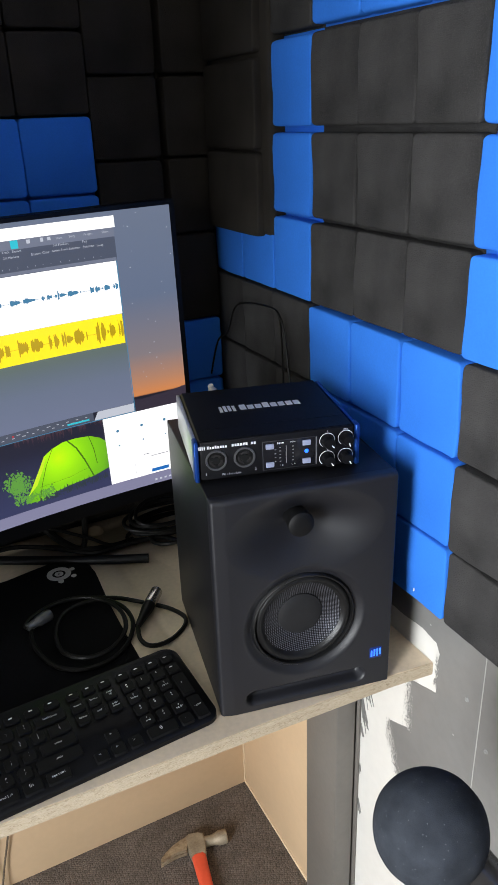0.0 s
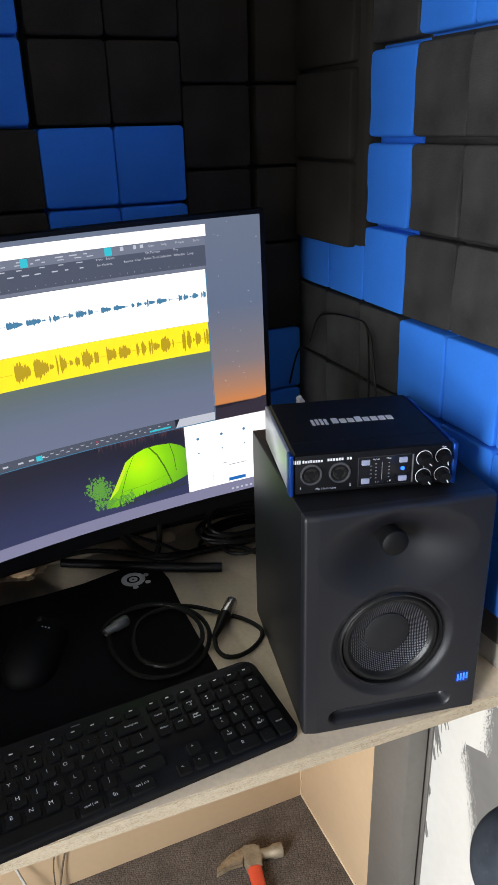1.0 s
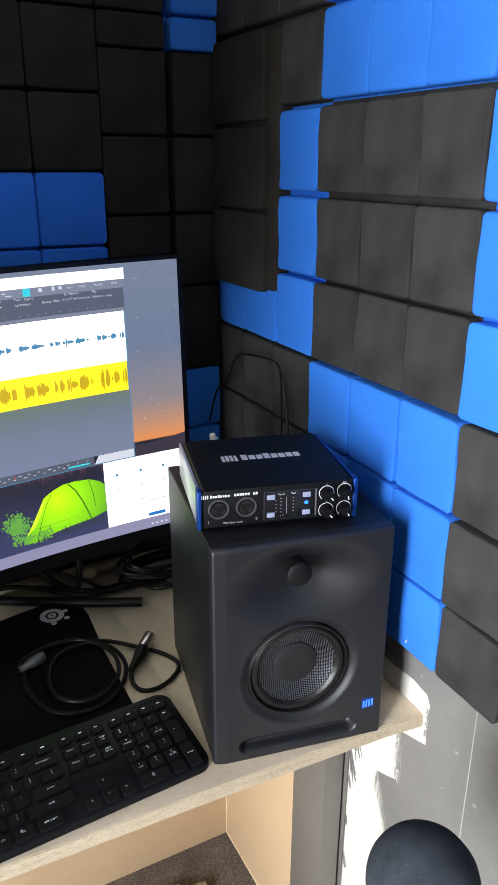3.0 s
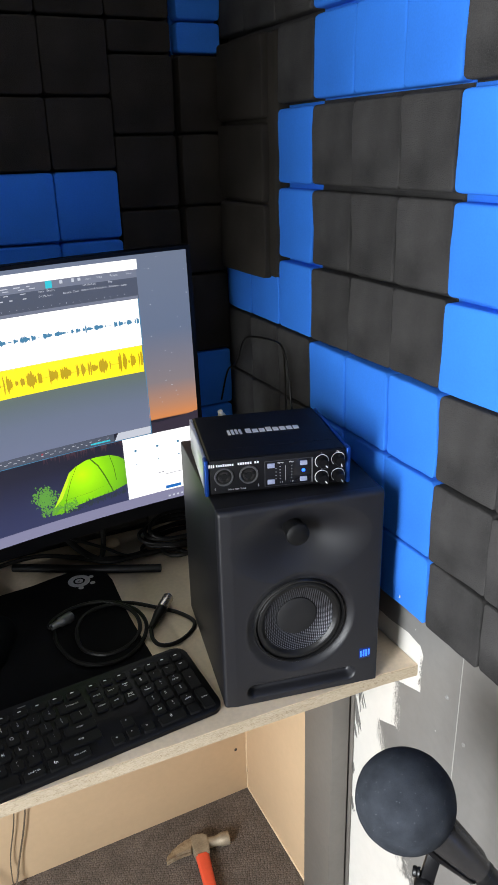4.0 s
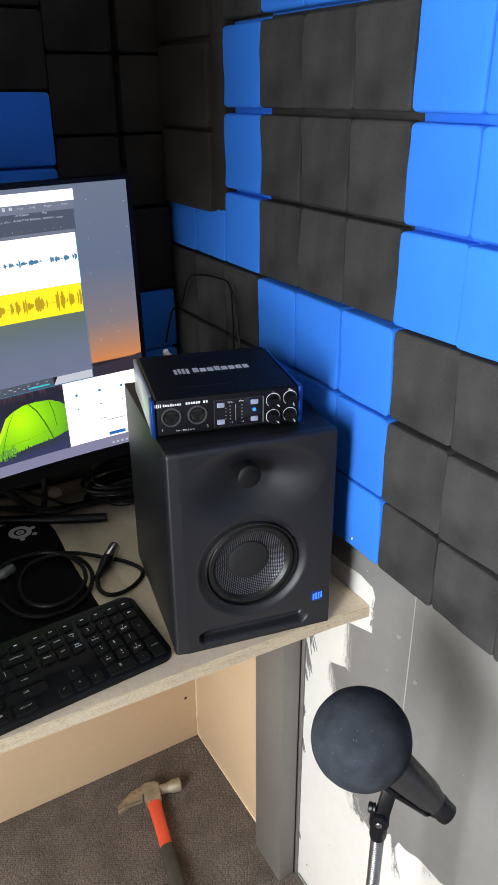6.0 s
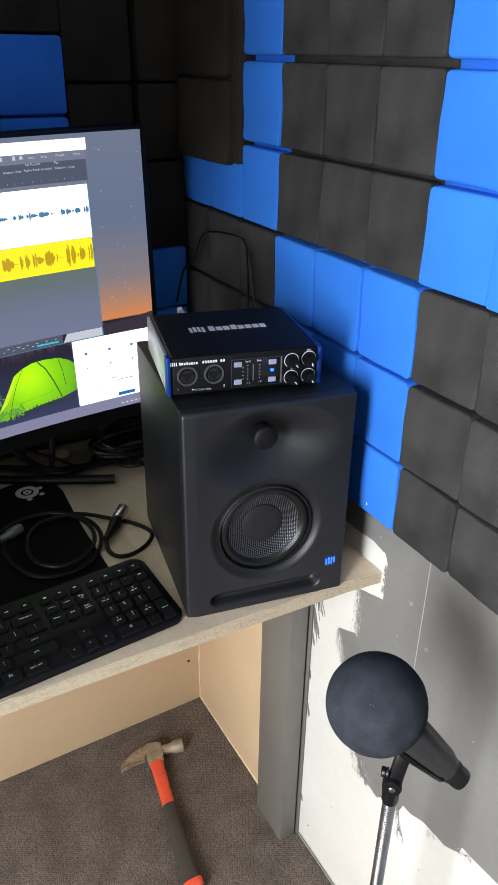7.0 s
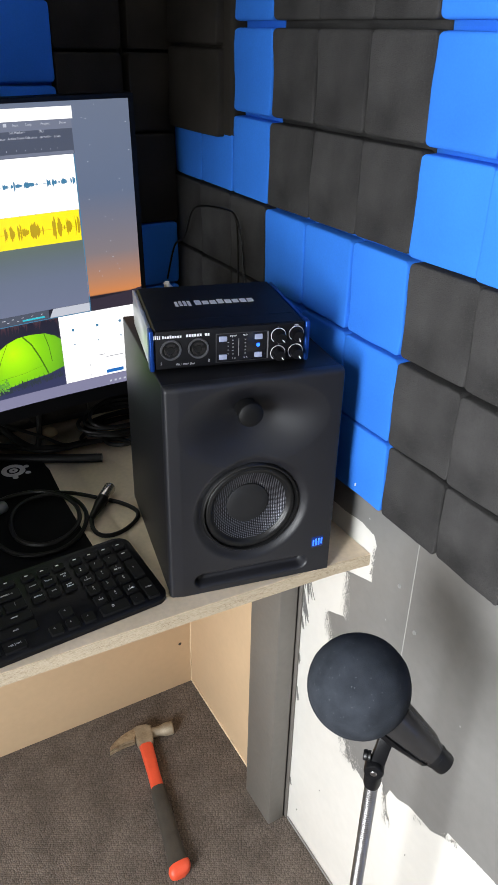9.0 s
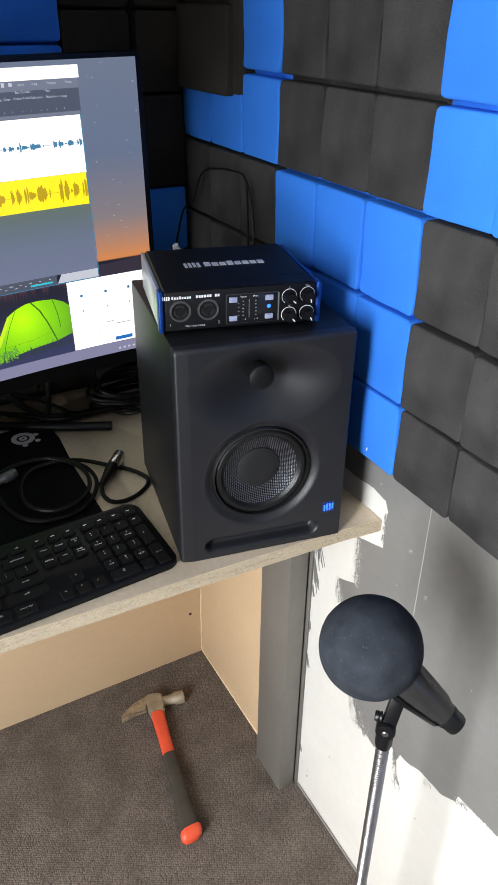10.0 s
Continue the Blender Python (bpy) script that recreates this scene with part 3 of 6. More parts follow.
# each row: its lower and upper edge, then the strips' cushions and colour (b blue, d charcoal)
ROWS_RIGHT = [
    (0.8425, 0.942, "3d 3b 3d 3d 3b"), (0.942, 1.049, "3d 3b 3d 3d 3b"), (1.049, 1.158, "3d 3b 3d 3d 3b"),
    (1.158, 1.262, "3b 3d 3b 3d 3d"), (1.262, 1.366, "1b 3d 3b 3d 3d"), (1.366, 1.470, "1b 3d 3b 3d 3d"),
    (1.470, 1.572, "1d 3b 3d 3b 3d"), (1.572, 1.676, "3d 3b 3d 3b 3d"), (1.676, 1.780, "3d 3d 3b 3d 3d"),
]
# k is the charcoal foam with shade put into its colour
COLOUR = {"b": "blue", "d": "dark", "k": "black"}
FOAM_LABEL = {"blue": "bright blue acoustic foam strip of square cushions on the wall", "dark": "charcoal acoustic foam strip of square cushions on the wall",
              "black": "charcoal acoustic foam strip of square cushions behind the monitor, darkened for shade"}
for z0, z1, strips in ROWS_RIGHT:
    for k, code in enumerate(strips.split()):
        n, colour = int(code[0]), COLOUR[code[1]]
        start, col = (0.8065, 0.0938) if 1.1 < z0 < 1.5 else (Y0, COL)
        y = start + n * COL if k == 0 else start - 3 * col * (k - 1)
        foam_strip(on_right(y, z0), n, COL if k == 0 else col, z1 - z0, colour, FOAM_DEPTH, FOAM_LABEL[colour], "foam on the right wall", gap=0.0046 if z0 < 1.2 else 0.0072, rad=0.0027 if z0 < 1.2 else 0.0042)

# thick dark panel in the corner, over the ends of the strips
corner = thing("corner_foam_panel", on_right(1.078, 1.226), "thick dark foam panel standing in the corner of the walls, shade put into its colour", "acoustic foam")
part("backing", boxed(0.0, 0.178, 0.004, 0.340, 0.0010, 0.032, bevel=0.009, segments=3), FOAM_SHADED, corner)
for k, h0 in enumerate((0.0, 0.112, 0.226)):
    me = foam_block_mesh("foam_block", 0.152, 0.108, 0.020, 90 + k, FOAM_SHADED)
    part("foam_block", me, FOAM_SHADED, corner, at=pose(0.004, h0 + 0.004, 0.024))

# back wall, strips from x towards +x: (start x, cushions, colour)
XB, CB = 0.0105, 0.0995
X3 = XB - 3 * CB
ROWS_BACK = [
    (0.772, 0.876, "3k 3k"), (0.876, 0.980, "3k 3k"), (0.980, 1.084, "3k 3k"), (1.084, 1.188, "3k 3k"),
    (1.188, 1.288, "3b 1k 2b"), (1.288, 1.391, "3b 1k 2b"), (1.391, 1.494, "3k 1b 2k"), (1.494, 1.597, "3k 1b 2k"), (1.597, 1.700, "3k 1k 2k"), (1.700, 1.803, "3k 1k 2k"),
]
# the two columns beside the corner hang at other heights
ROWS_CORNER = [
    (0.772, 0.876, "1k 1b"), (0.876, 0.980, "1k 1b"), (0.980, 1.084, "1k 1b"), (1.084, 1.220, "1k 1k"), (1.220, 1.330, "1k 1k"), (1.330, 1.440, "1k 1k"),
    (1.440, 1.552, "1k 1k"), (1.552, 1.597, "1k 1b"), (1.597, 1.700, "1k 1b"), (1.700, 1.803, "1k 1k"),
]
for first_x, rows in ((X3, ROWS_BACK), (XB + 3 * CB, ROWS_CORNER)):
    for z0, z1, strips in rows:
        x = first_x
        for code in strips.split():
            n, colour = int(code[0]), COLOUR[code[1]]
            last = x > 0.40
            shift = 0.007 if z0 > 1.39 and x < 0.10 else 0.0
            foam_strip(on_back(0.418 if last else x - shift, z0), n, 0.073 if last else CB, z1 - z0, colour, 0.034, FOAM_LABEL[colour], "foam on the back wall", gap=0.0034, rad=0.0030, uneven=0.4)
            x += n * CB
fleck = thing("paint_fleck", pose(0.4925, 0.570, 0.860), "tiny white paint fleck stuck on the blue foam", "paint fleck")
part("fleck", boxed(-0.0006, 0.0010, -0.0007, 0.0007, -0.0022, 0.0020, bevel=0.0004), WHITE_PAINT, fleck)

# ---- the desk ----
DESK = 0.750
desk = thing("desk", pose(-0.2, 0.85, 0.7312), "raw chipboard desk top fixed across the booth corner", "desk")
bm = bmesh.new()
outline(bm, [(LEFT_X + 0.004, 0.616), (0.255, 0.5705), (0.465, 0.5618), (0.519, 0.5560), (0.519, 1.116), (LEFT_X + 0.004, 1.116)], 0.7312, DESK)
bm.transform(Matrix.Translation((0.2, -0.85, -0.7312)))
top = part("desktop", bm, CHIPBOARD, desk, smooth=30)
for x, y, r in ((0.239, 1.083, 0.0135), (0.0, 1.085, 0.022)):
    bmc = bmesh.new()
    bmesh.ops.create_cone(bmc, cap_ends=True, segments=28, radius1=r, radius2=r, depth=0.1, matrix=Matrix.Translation((x + 0.2, y - 0.85, 0.01)))
    me = to_mesh(bmc, "hole")
    cutter = new("hole", me)
    cutter.matrix_basis = desk.matrix_basis
    mod = top.modifiers.new("hole", "BOOLEAN")
    mod.operation, mod.object, mod.solver = "DIFFERENCE", cutter, "EXACT"
    bpy.context.view_layer.update()
    made = bpy.data.meshes.new_from_object(top.evaluated_get(bpy.context.evaluated_depsgraph_get()))
    top.modifiers.remove(mod)
    bpy.data.objects.remove(cutter)
    top.data = made
bm = bmesh.new()
line = [(LEFT_X + 0.004, 0.616), (0.255, 0.5705), (0.465, 0.5618), (0.519, 0.5560)]
rnd = random.Random(5)
for (ax, ay), (bx, by) in zip(line, line[1:]):
    n = int((bx - ax) / 0.006)
    rows = []
    for j in range(5):
        z = 0.7316 + 0.0177 * j / 4
        rows.append([bm.verts.new((ax + (bx - ax) * i / n, ay + (by - ay) * i / n - 0.0011 - rnd.uniform(0, 0.0006) * (0 < j < 4), z)) for i in range(n + 1)])
    for p, q in zip(rows, rows[1:]):
        for i in range(n):
            bm.faces.new((p[i], p[i + 1], q[i + 1], q[i]))
part("front_edge", bm, CHIP_EDGE, desk, "pale raw chipboard edge", world=True, smooth=40)
# torn chips in a ragged line along the middle of the edge
bm = bmesh.new()
for k in range(520):
    x = rnd.uniform(-0.45, 0.515)
    if noise.noise((x * 14, 3.0, 0.0)) < 0.0:
        continue
    i = 0 if x < 0.255 else 1 if x < 0.465 else 2
    (ax, ay), (bx, by) = line[i], line[i + 1]
    y = ay + (by - ay) * (x - ax) / (bx - ax) - 0.0020
    z = 0.7408 + rnd.gauss(0, 0.0016)
    w, h = rnd.uniform(0.0005, 0.0018), rnd.uniform(0.0002, 0.0005)
    bm.faces.new([bm.verts.new((x + px * w, y - 0.0001, z + pz * h)) for px, pz in ((-1, -0.4), (0.2, -1), (1, 0.2), (-0.3, 1))])
tagged(part("torn_chip", bm, surface("dark_chip", (0.34, 0.26, 0.17), 0.9, bump=0), desk, "small brown chips torn out of the edge", world=True, smooth=0), kind="stuff")
# pale disc in place of the light that comes up through this hole
bm = lathe(bmesh.new(), [(0.0, 0.0075), (0.006, 0.0070), (0.0105, 0.0052), (0.0128, 0.0015), (0.0128, -0.012), (0.0, -0.012)], Matrix.Translation((0.239, 1.083, DESK)) @ pose(0, 0, 0, 22, -8, 0), 26)
part("hole_cap", bm, surface("pale_hole_disc", (0.88, 0.70, 0.45), 0.45, vary=0.06, bump=0.05), desk, "pale round disc standing in for light through a cable hole", world=True)

rnd = random.Random(26)
bm = bmesh.new()
inner, outer = [], []
for k in range(30):
    a = 2 * math.pi * k / 30
    wild = 0.5 + 0.5 * noise.noise((2.2 * math.cos(a), 2.2 * math.sin(a), 7.0))
    r0, r1 = 0.0205, 0.024 + 0.022 * wild + rnd.uniform(0, 0.003)
    inner.append((r0 * math.cos(a), r0 * math.sin(a), 0.0012))
    outer.append((r1 * math.cos(a), 0.75 * r1 * math.sin(a), 0.0004))
rings = [[bm.verts.new(p) for p in inner], [bm.verts.new(((p[0] + q[0]) / 2, (p[1] + q[1]) / 2, 0.0022 + rnd.uniform(0, 0.0035))) for p, q in zip(inner, outer)], [bm.verts.new(p) for p in outer]]
for p, q in zip(rings, rings[1:]):
    for k in range(30):
        bm.faces.new((p[k], p[(k + 1) % 30], q[(k + 1) % 30], q[k]))
bm.transform(Matrix.Translation((0.0, 1.085, DESK)))
part("torn_rim", bm, surface("torn_wood", (0.62, 0.40, 0.20), 0.8, vary=0.35, scale=90, fine=400, bump=0.4, second=(0.80, 0.64, 0.42)), desk, "torn pale wood round a cable hole", world=True, smooth=0)

# ---- the loudspeaker ----
SW, SH, SD = 0.213, 0.281, 0.238
speaker = thing("studio_monitor_speaker", pose(0.2425, 0.598, DESK, 0, 0, -10.9), "black two-way studio loudspeaker with woven cone on the desk", "speaker")
bm = boxed(0.005, SW, 0.012, SD, 0.0015, SH, bevel=0.002, segments=3)
bmesh.ops.delete(bm, geom=[f for f in bm.faces if f.calc_center_median().y < 0.0122], context="FACES")
part("cabinet", bm, BLACK_VINYL, speaker, "black vinyl cabinet")


def smoothstep(a, b, x):
    t = min(1.0, max(0.0, (x - a) / (b - a)))
    return t * t * (3 - 2 * t)


def baffle_depth(u, v):
    """How far the front of the loudspeaker lies back from its foremost plane."""
    d = 0.0
    d += 0.0030 * max(0.0, 1 - (u - 0.005) / 0.0155)
    e = u - 0.005
    d += 0.003 - math.sqrt(max(0.0, 0.003 ** 2 - (0.003 - e) ** 2)) if e < 0.003 else 0.0
    e = SW - u
    d += 0.002 - math.sqrt(max(0.0, 0.002 ** 2 - (0.002 - e) ** 2)) if e < 0.002 else 0.0
    e = SH - v
    d += 0.006 - math.sqrt(max(0.0, 0.006 ** 2 - (0.006 - e) ** 2)) if e < 0.006 else 0.0
    r = math.hypot((u - 0.1080) / 0.090, (v - 0.2290) / (0.050 if v > 0.229 else 0.058))
    if r < 1:
        d += 0.0235 * (1 - smoothstep(-0.08, 1.0, r)) + 0.0080 * (1 - r * r)
    r = math.hypot(u - 0.1065, v - 0.1115)
    if r < 0.0735:
        d += 0.0065 * (1 - smoothstep(0.0615, 0.0735, r))
    if r < 0.0605:
        d += 0.016
    r = abs(v - 0.0185)
    du = max(0.0, 0.0445 - u, u - 0.1715)
    q = math.hypot(du, r)
    if q < 0.011:
        d += 0.014 * (1 - smoothstep(0.0045, 0.011, q))
    return d


bm = bmesh.new()
nu, nv = 142, 188
grid = [[bm.verts.new((0.005 + (SW - 0.005) * i / nu, baffle_depth(0.005 + (SW - 0.005) * i / nu, SH * j / nv), 0.001 + (SH - 0.001) * j / nv)) for i in range(nu + 1)] for j in range(nv + 1)]
for r, s in zip(grid, grid[1:]):
    for i in range(nu):
        bm.faces.new((r[i], r[i + 1], s[i + 1], s[i]))
rim = grid[0] + [r[-1] for r in grid[1:]] + grid[-1][-2::-1] + [r[0] for r in grid[-2:0:-1]]
foot = [bm.verts.new((v.co.x, 0.014, v.co.z)) for v in rim]
for i in range(len(rim)):
    j = (i + 1) % len(rim)
    bm.faces.new((rim[j], rim[i], foot[i], foot[j]))
part("front_baffle", bm, BAFFLE, speaker, "satin black moulded front with waveguide and port", smooth=70)
facing = pose(0.1065, 0.0, 0.1115, 90, 0, 0)
bm = lathe(bmesh.new(), [(0.0625, -0.0085), (0.0612, -0.0045), (0.0598, -0.0030), (0.0582, -0.0034), (0.0574, -0.0060), (0.0570, -0.0090)], facing, 72)
part("woofer_frame", bm, RUBBER, speaker, "black woofer rim")
bm = lathe(bmesh.new(), [(0.0575, -0.0080), (0.0560, -0.0062), (0.0535, -0.0048), (0.0510, -0.0050), (0.0488, -0.0068), (0.0472, -0.0092), (0.0462, -0.0098)], facing, 72)
part("surround", bm, RUBBER, speaker, "black rubber surround")
bm = lathe(bmesh.new(), [(0.0468, -0.0095), (0.0420, -0.0122), (0.0360, -0.0152), (0.0300, -0.0176), (0.0235, -0.0196)], facing, 72)
part("cone", bm, CONE, speaker, "silver and black woven cone")
bm = lathe(bmesh.new(), [(0.0268, -0.0188), (0.0262, -0.0172), (0.0225, -0.0158), (0.0160, -0.0150), (0.0085, -0.0146), (0.0, -0.0145)], facing, 48)
part("dust_cap", bm, DUST_CAP, speaker)
facing = pose(0.1020, 0.0, 0.2390, 90, 0, 0)
bm = lathe(bmesh.new(), [(0.0118, -0.0300), (0.0132, -0.0120), (0.0148, -0.003), (0.0142, 0.0005), (0.0115, 0.0026), (0.0060, 0.0036), (0.0, 0.0039)], facing, 40)
part("tweeter", bm, TWEETER, speaker, "round black tweeter dome")
led = part("power_badge", boxed(0.1860, 0.2030, -0.0006, 0.006, 0.0385, 0.0555, bevel=0.002), surface("dark_blue_badge", (0.01, 0.03, 0.16), 0.3, bump=0), speaker, "blue lit badge")
BLUE_GLOW = glow("blue_light", (0.02, 0.14, 1.0), 2.4)
bm = bmesh.new()
for k in range(4):
    x = 0.1880 + 0.0036 * k
    box(bm, x, x + 0.0022, -0.0012, -0.0004, 0.0420 + 0.0015 * (k == 3), 0.0525 - 0.0012 * (k == 0), bevel=0.0005, segments=1)
part("lit_mark", bm, BLUE_GLOW, led)
bm = bmesh.new()
for x in (0.025, SW - 0.025):
    for y in (0.03, SD - 0.03):
        box(bm, x - 0.01, x + 0.01, y - 0.01, y + 0.01, 0.0002, 0.002)
part("rubber_foot", bm, RUBBER, speaker)

# ---- the audio interface ----
IW, IH, ID = 0.178, 0.0445, 0.150
box_top = DESK + SH
interface = thing("audio_interface", pose(0.3385, 0.6195, box_top, 0, 0, -15.0), "black and blue two-channel audio interface on the loudspeaker", "audio interface")
bm = bmesh.new()
prof = [(-IW / 2 + 0.004, 0.004), (IW / 2 - 0.004, 0.004), (IW / 2 - 0.004, 0.004 + IH - 0.003), (IW / 2 - 0.007, 0.004 + IH), (-IW / 2 + 0.007, 0.004 + IH), (-IW / 2 + 0.004, 0.004 + IH - 0.003)]
a, b = [bm.verts.new((x, 0.002, z)) for x, z in prof], [bm.verts.new((x, ID, z)) for x, z in prof]
bm.faces.new(a), bm.faces.new(b[::-1])
for i in range(len(prof)):
    j = (i + 1) % len(prof)
    bm.faces.new((a[i], b[i], b[j], a[j]))
part("chassis", bm, BODY_METAL, interface, "black painted metal case")
part("lid_seam", boxed(-IW / 2 + 0.008, IW / 2 - 0.008, 0.030, 0.0306, 0.004 + IH - 0.0003, 0.004 + IH + 0.0003), RUBBER, interface)
part("front_panel", boxed(-IW / 2 + 0.006, IW / 2 - 0.006, -0.0015, 0.004, 0.0045, 0.0035 + IH, bevel=0.0015), BODY_METAL, interface)
for s in (-1, 1):
    bm = bmesh.new()
    box(bm, min(s * (IW / 2 - 0.004), s * IW / 2), max(s * (IW / 2 - 0.004), s * IW / 2), 0.010, ID, 0.0045, 0.003 + IH, bevel=0.001)
    side = part("side_plate", bm, SIDE_METAL if s < 0 else BLUE_METAL, interface, "pale metal side plate" if s < 0 else "")
    bm = bmesh.new()
    box(bm, min(s * (IW / 2 - 0.0046), s * (IW / 2 + 0.0008)), max(s * (IW / 2 - 0.0046), s * (IW / 2 + 0.0008)), -0.0028, 0.012, 0.0025, 0.0046 + IH, bevel=0.002, segments=3)
    part("end_cheek", bm, BLUE_METAL, interface, "blue end cheek")
up = pose(0, 0, 0, 90, 0, 0)


def front_piece(name, x, z, profile, material, label="", steps=28, parent=None):
    bm = lathe(bmesh.new(), profile, Matrix.Translation((x, -0.0015, z + 0.004)) @ up, steps)
    return part(name, bm, material, parent or interface, label)


DEEP = surface("socket_black", (0.002, 0.002, 0.002), 0.6, bump=0)
CORE = surface("socket_core_grey", (0.022, 0.020, 0.020), 0.35, vary=0.1, bump=0)
RING = surface("socket_rim", (0.085, 0.085, 0.09), 0.3, vary=0.1, bump=0)
for x in (-0.0665, -0.0365):
    s = front_piece("combo_socket", x, 0.0225, [(0.0116, 0.0), (0.0114, 0.0018), (0.0100, 0.0021), (0.0094, 0.0008)], RING, "black combined microphone socket")
    front_piece("socket_well", x, 0.0225, [(0.0096, 0.0009), (0.0086, 0.0006), (0.0, 0.0006)], DEEP, parent=s)
    front_piece("socket_core", x, 0.0225, [(0.0072, 0.0006), (0.0070, 0.0016), (0.0050, 0.0019), (0.0042, 0.0010), (0.0, 0.0010)], CORE, parent=s)
    bm = bmesh.new()
    for a in (25, 155, 270):
        lathe(bm, [(0.0, 0.0024), (0.0019, 0.0023), (0.0021, 0.0010)], Matrix.Translation((x + 0.0058 * math.cos(radians(a)), -0.0015, 0.0265 + 0.0058 * math.sin(radians(a)))) @ up, 10)
    lathe(bm, [(0.0, 0.0018), (0.0040, 0.0017), (0.0041, 0.0010)], Matrix.Translation((x, -0.0015, 0.0265)) @ up, 14)
    part("contact_hole", bm, DEEP, s)
part("panel_border", boxed(-0.0172, 0.0404, -0.0019, 0.0, 0.0078, 0.0412, bevel=0.0004), surface("panel_rim", (0.03, 0.03, 0.034), 0.4, bump=0), interface)
part("panel_edge", boxed(0.0408, 0.0424, -0.0024, 0.0, 0.0085, 0.0405, bevel=0.0005), surface("grey_panel_edge", (0.14, 0.14, 0.15), 0.35, bump=0), interface, "grey curved edge of the meter window")
part("meter_panel", boxed(-0.0165, 0.0400, -0.0022, 0.0, 0.0085, 0.0405, bevel=0.0006), surface("meter_window", (0.012, 0.012, 0.015), 0.15, bump=0), interface)
for x, z in ((-0.0095, 0.0355), (-0.0095, 0.0145), (0.0305, 0.0355), (0.0305, 0.0145)):
    part("button", boxed(x - 0.0045, x + 0.0045, -0.0042, -0.002, z - 0.0030, z + 0.0030, bevel=0.0008), GREY_BUTTON, interface, "pale rectangular push button")
bm = lathe(bmesh.new(), [(0.0, 0.0012), (0.0018, 0.001), (0.0022, 0.0)], Matrix.Translation((0.0305, -0.0022, 0.0255)) @ up, 14)
part("status_light", bm, glow("status_blue", (0.012, 0.11, 1.0), 4.0), interface, "small lit blue lamp")
bm = bmesh.new()
for x in (0.0010, 0.0150):
    for k in range(5):
        box(bm, x, x + 0.0016, -0.0026, -0.002, 0.0165 + 0.0040 * k, 0.0175 + 0.0040 * k)
for k in range(4):
    box(bm, -0.0042, -0.0026, -0.0026, -0.002, 0.0170 + 0.0045 * k, 0.0178 + 0.0045 * k)
box(bm, 0.0080, 0.0086, -0.0026, -0.002, 0.0145, 0.0345)
part("meter_marks", bm, surface("dim_marks", (0.26, 0.26, 0.27), 0.5, bump=0), interface)
for i, (x, z, turn) in enumerate(((0.0535, 0.0305, 135), (0.0740, 0.0315, 165), (0.0535, 0.0100, 140), (0.0740, 0.0105, 150))):
    knob = front_piece("knob", x, z, [(0.0066, 0.0), (0.0062, 0.010), (0.0054, 0.0112), (0.0, 0.0116)], PLASTIC, "small black knob with a white pointer")
    bm = boxed(-0.0005, 0.0005, -0.0002, 0.0004, 0.0022, 0.0064)
    bm.transform(Matrix.Translation((x, -0.0015 - 0.0114, z + 0.004)) @ pose(0, 0, 0, 0, turn, 0))
    part("pointer", bm, LEGEND, knob)
    bm = bmesh.new()
    lathe(bm, [(0.0081, 0.0003), (0.0087, 0.0003), (0.0087, 0.0), (0.0081, 0.0)], Matrix.Translation((x, -0.0018, z + 0.004)) @ up, 24, radians(-52), radians(232))
    part("dial_ring", bm, LEGEND, knob)
# plain bars where the maker's marks stand, and the readable print
bm = bmesh.new()
for k in range(4):
    box(bm, -0.0855 + 0.0022 * k, -0.0841 + 0.0022 * k, -0.0020, -0.0012, 0.0395, 0.0435)
for k in range(8):
    box(bm, -0.0755 + 0.0027 * k, -0.0736 + 0.0027 * k, -0.0020, -0.0012, 0.0400, 0.0424 + 0.0008 * (k in (0, 3)))
for k in range(9):
    if k != 6:
        box(bm, -0.0495 + 0.0029 * k, -0.0474 + 0.0029 * k, -0.0020, -0.0012, 0.0402, 0.0430)
part("maker_print", bm, LEGEND, interface, "small white maker's print")


def stamped(text, size, m, parent, material=LEGEND, name="print"):
    me = lettering(text, size)
    return part(name, me, material, parent, "white printed legend", at=m)


stamped("Mic / Inst / Line", 0.0034, pose(-0.0510, -0.0019, 0.0095, 90, 0, 0), interface)
stamped("Inputs", 0.0030, pose(0.0022, -0.0025, 0.0382, 90, 0, 0), interface)
stamped("1  2", 0.0026, pose(0.0030, -0.0025, 0.0123, 90, 0, 0), interface)
stamped("L  R", 0.0026, pose(0.0162, -0.0025, 0.0123, 90, 0, 0), interface)
for text, x, z in (("1", 0.0535, 0.0447), ("Main", 0.0740, 0.0455), ("2", 0.0535, 0.0241)):
    stamped(text, 0.0027, pose(x, -0.0019, z, 90, 0, 0), interface)
stamped("Main", 0.0030, pose(0.0155, -0.0025, 0.0382, 90, 0, 0), interface)
stamped("1", 0.0045, pose(-0.0775, -0.0019, 0.0115, 90, 0, 0), interface)
stamped("2", 0.0045, pose(-0.0250, -0.0019, 0.0115, 90, 0, 0), interface)
zt = 0.004 + IH
for k in range(4):
    part("maker_bar", boxed(-0.0475 + 0.0050 * k, -0.0442 + 0.0050 * k, 0.0755 - 0.0012 * (k in (0, 3)), 0.0905 + 0.0012 * (k in (1, 2)), zt + 0.0001, zt + 0.0006), SILVER_PRINT, interface)
for k in range(8):
    x = -0.0240 + 0.0090 * k
    part("maker_bar", boxed(x, x + 0.0070, 0.0765, 0.0880 + 0.003 * (k in (0, 3)), zt + 0.0001, zt + 0.0006), SILVER_PRINT, interface)
bm = bmesh.new()
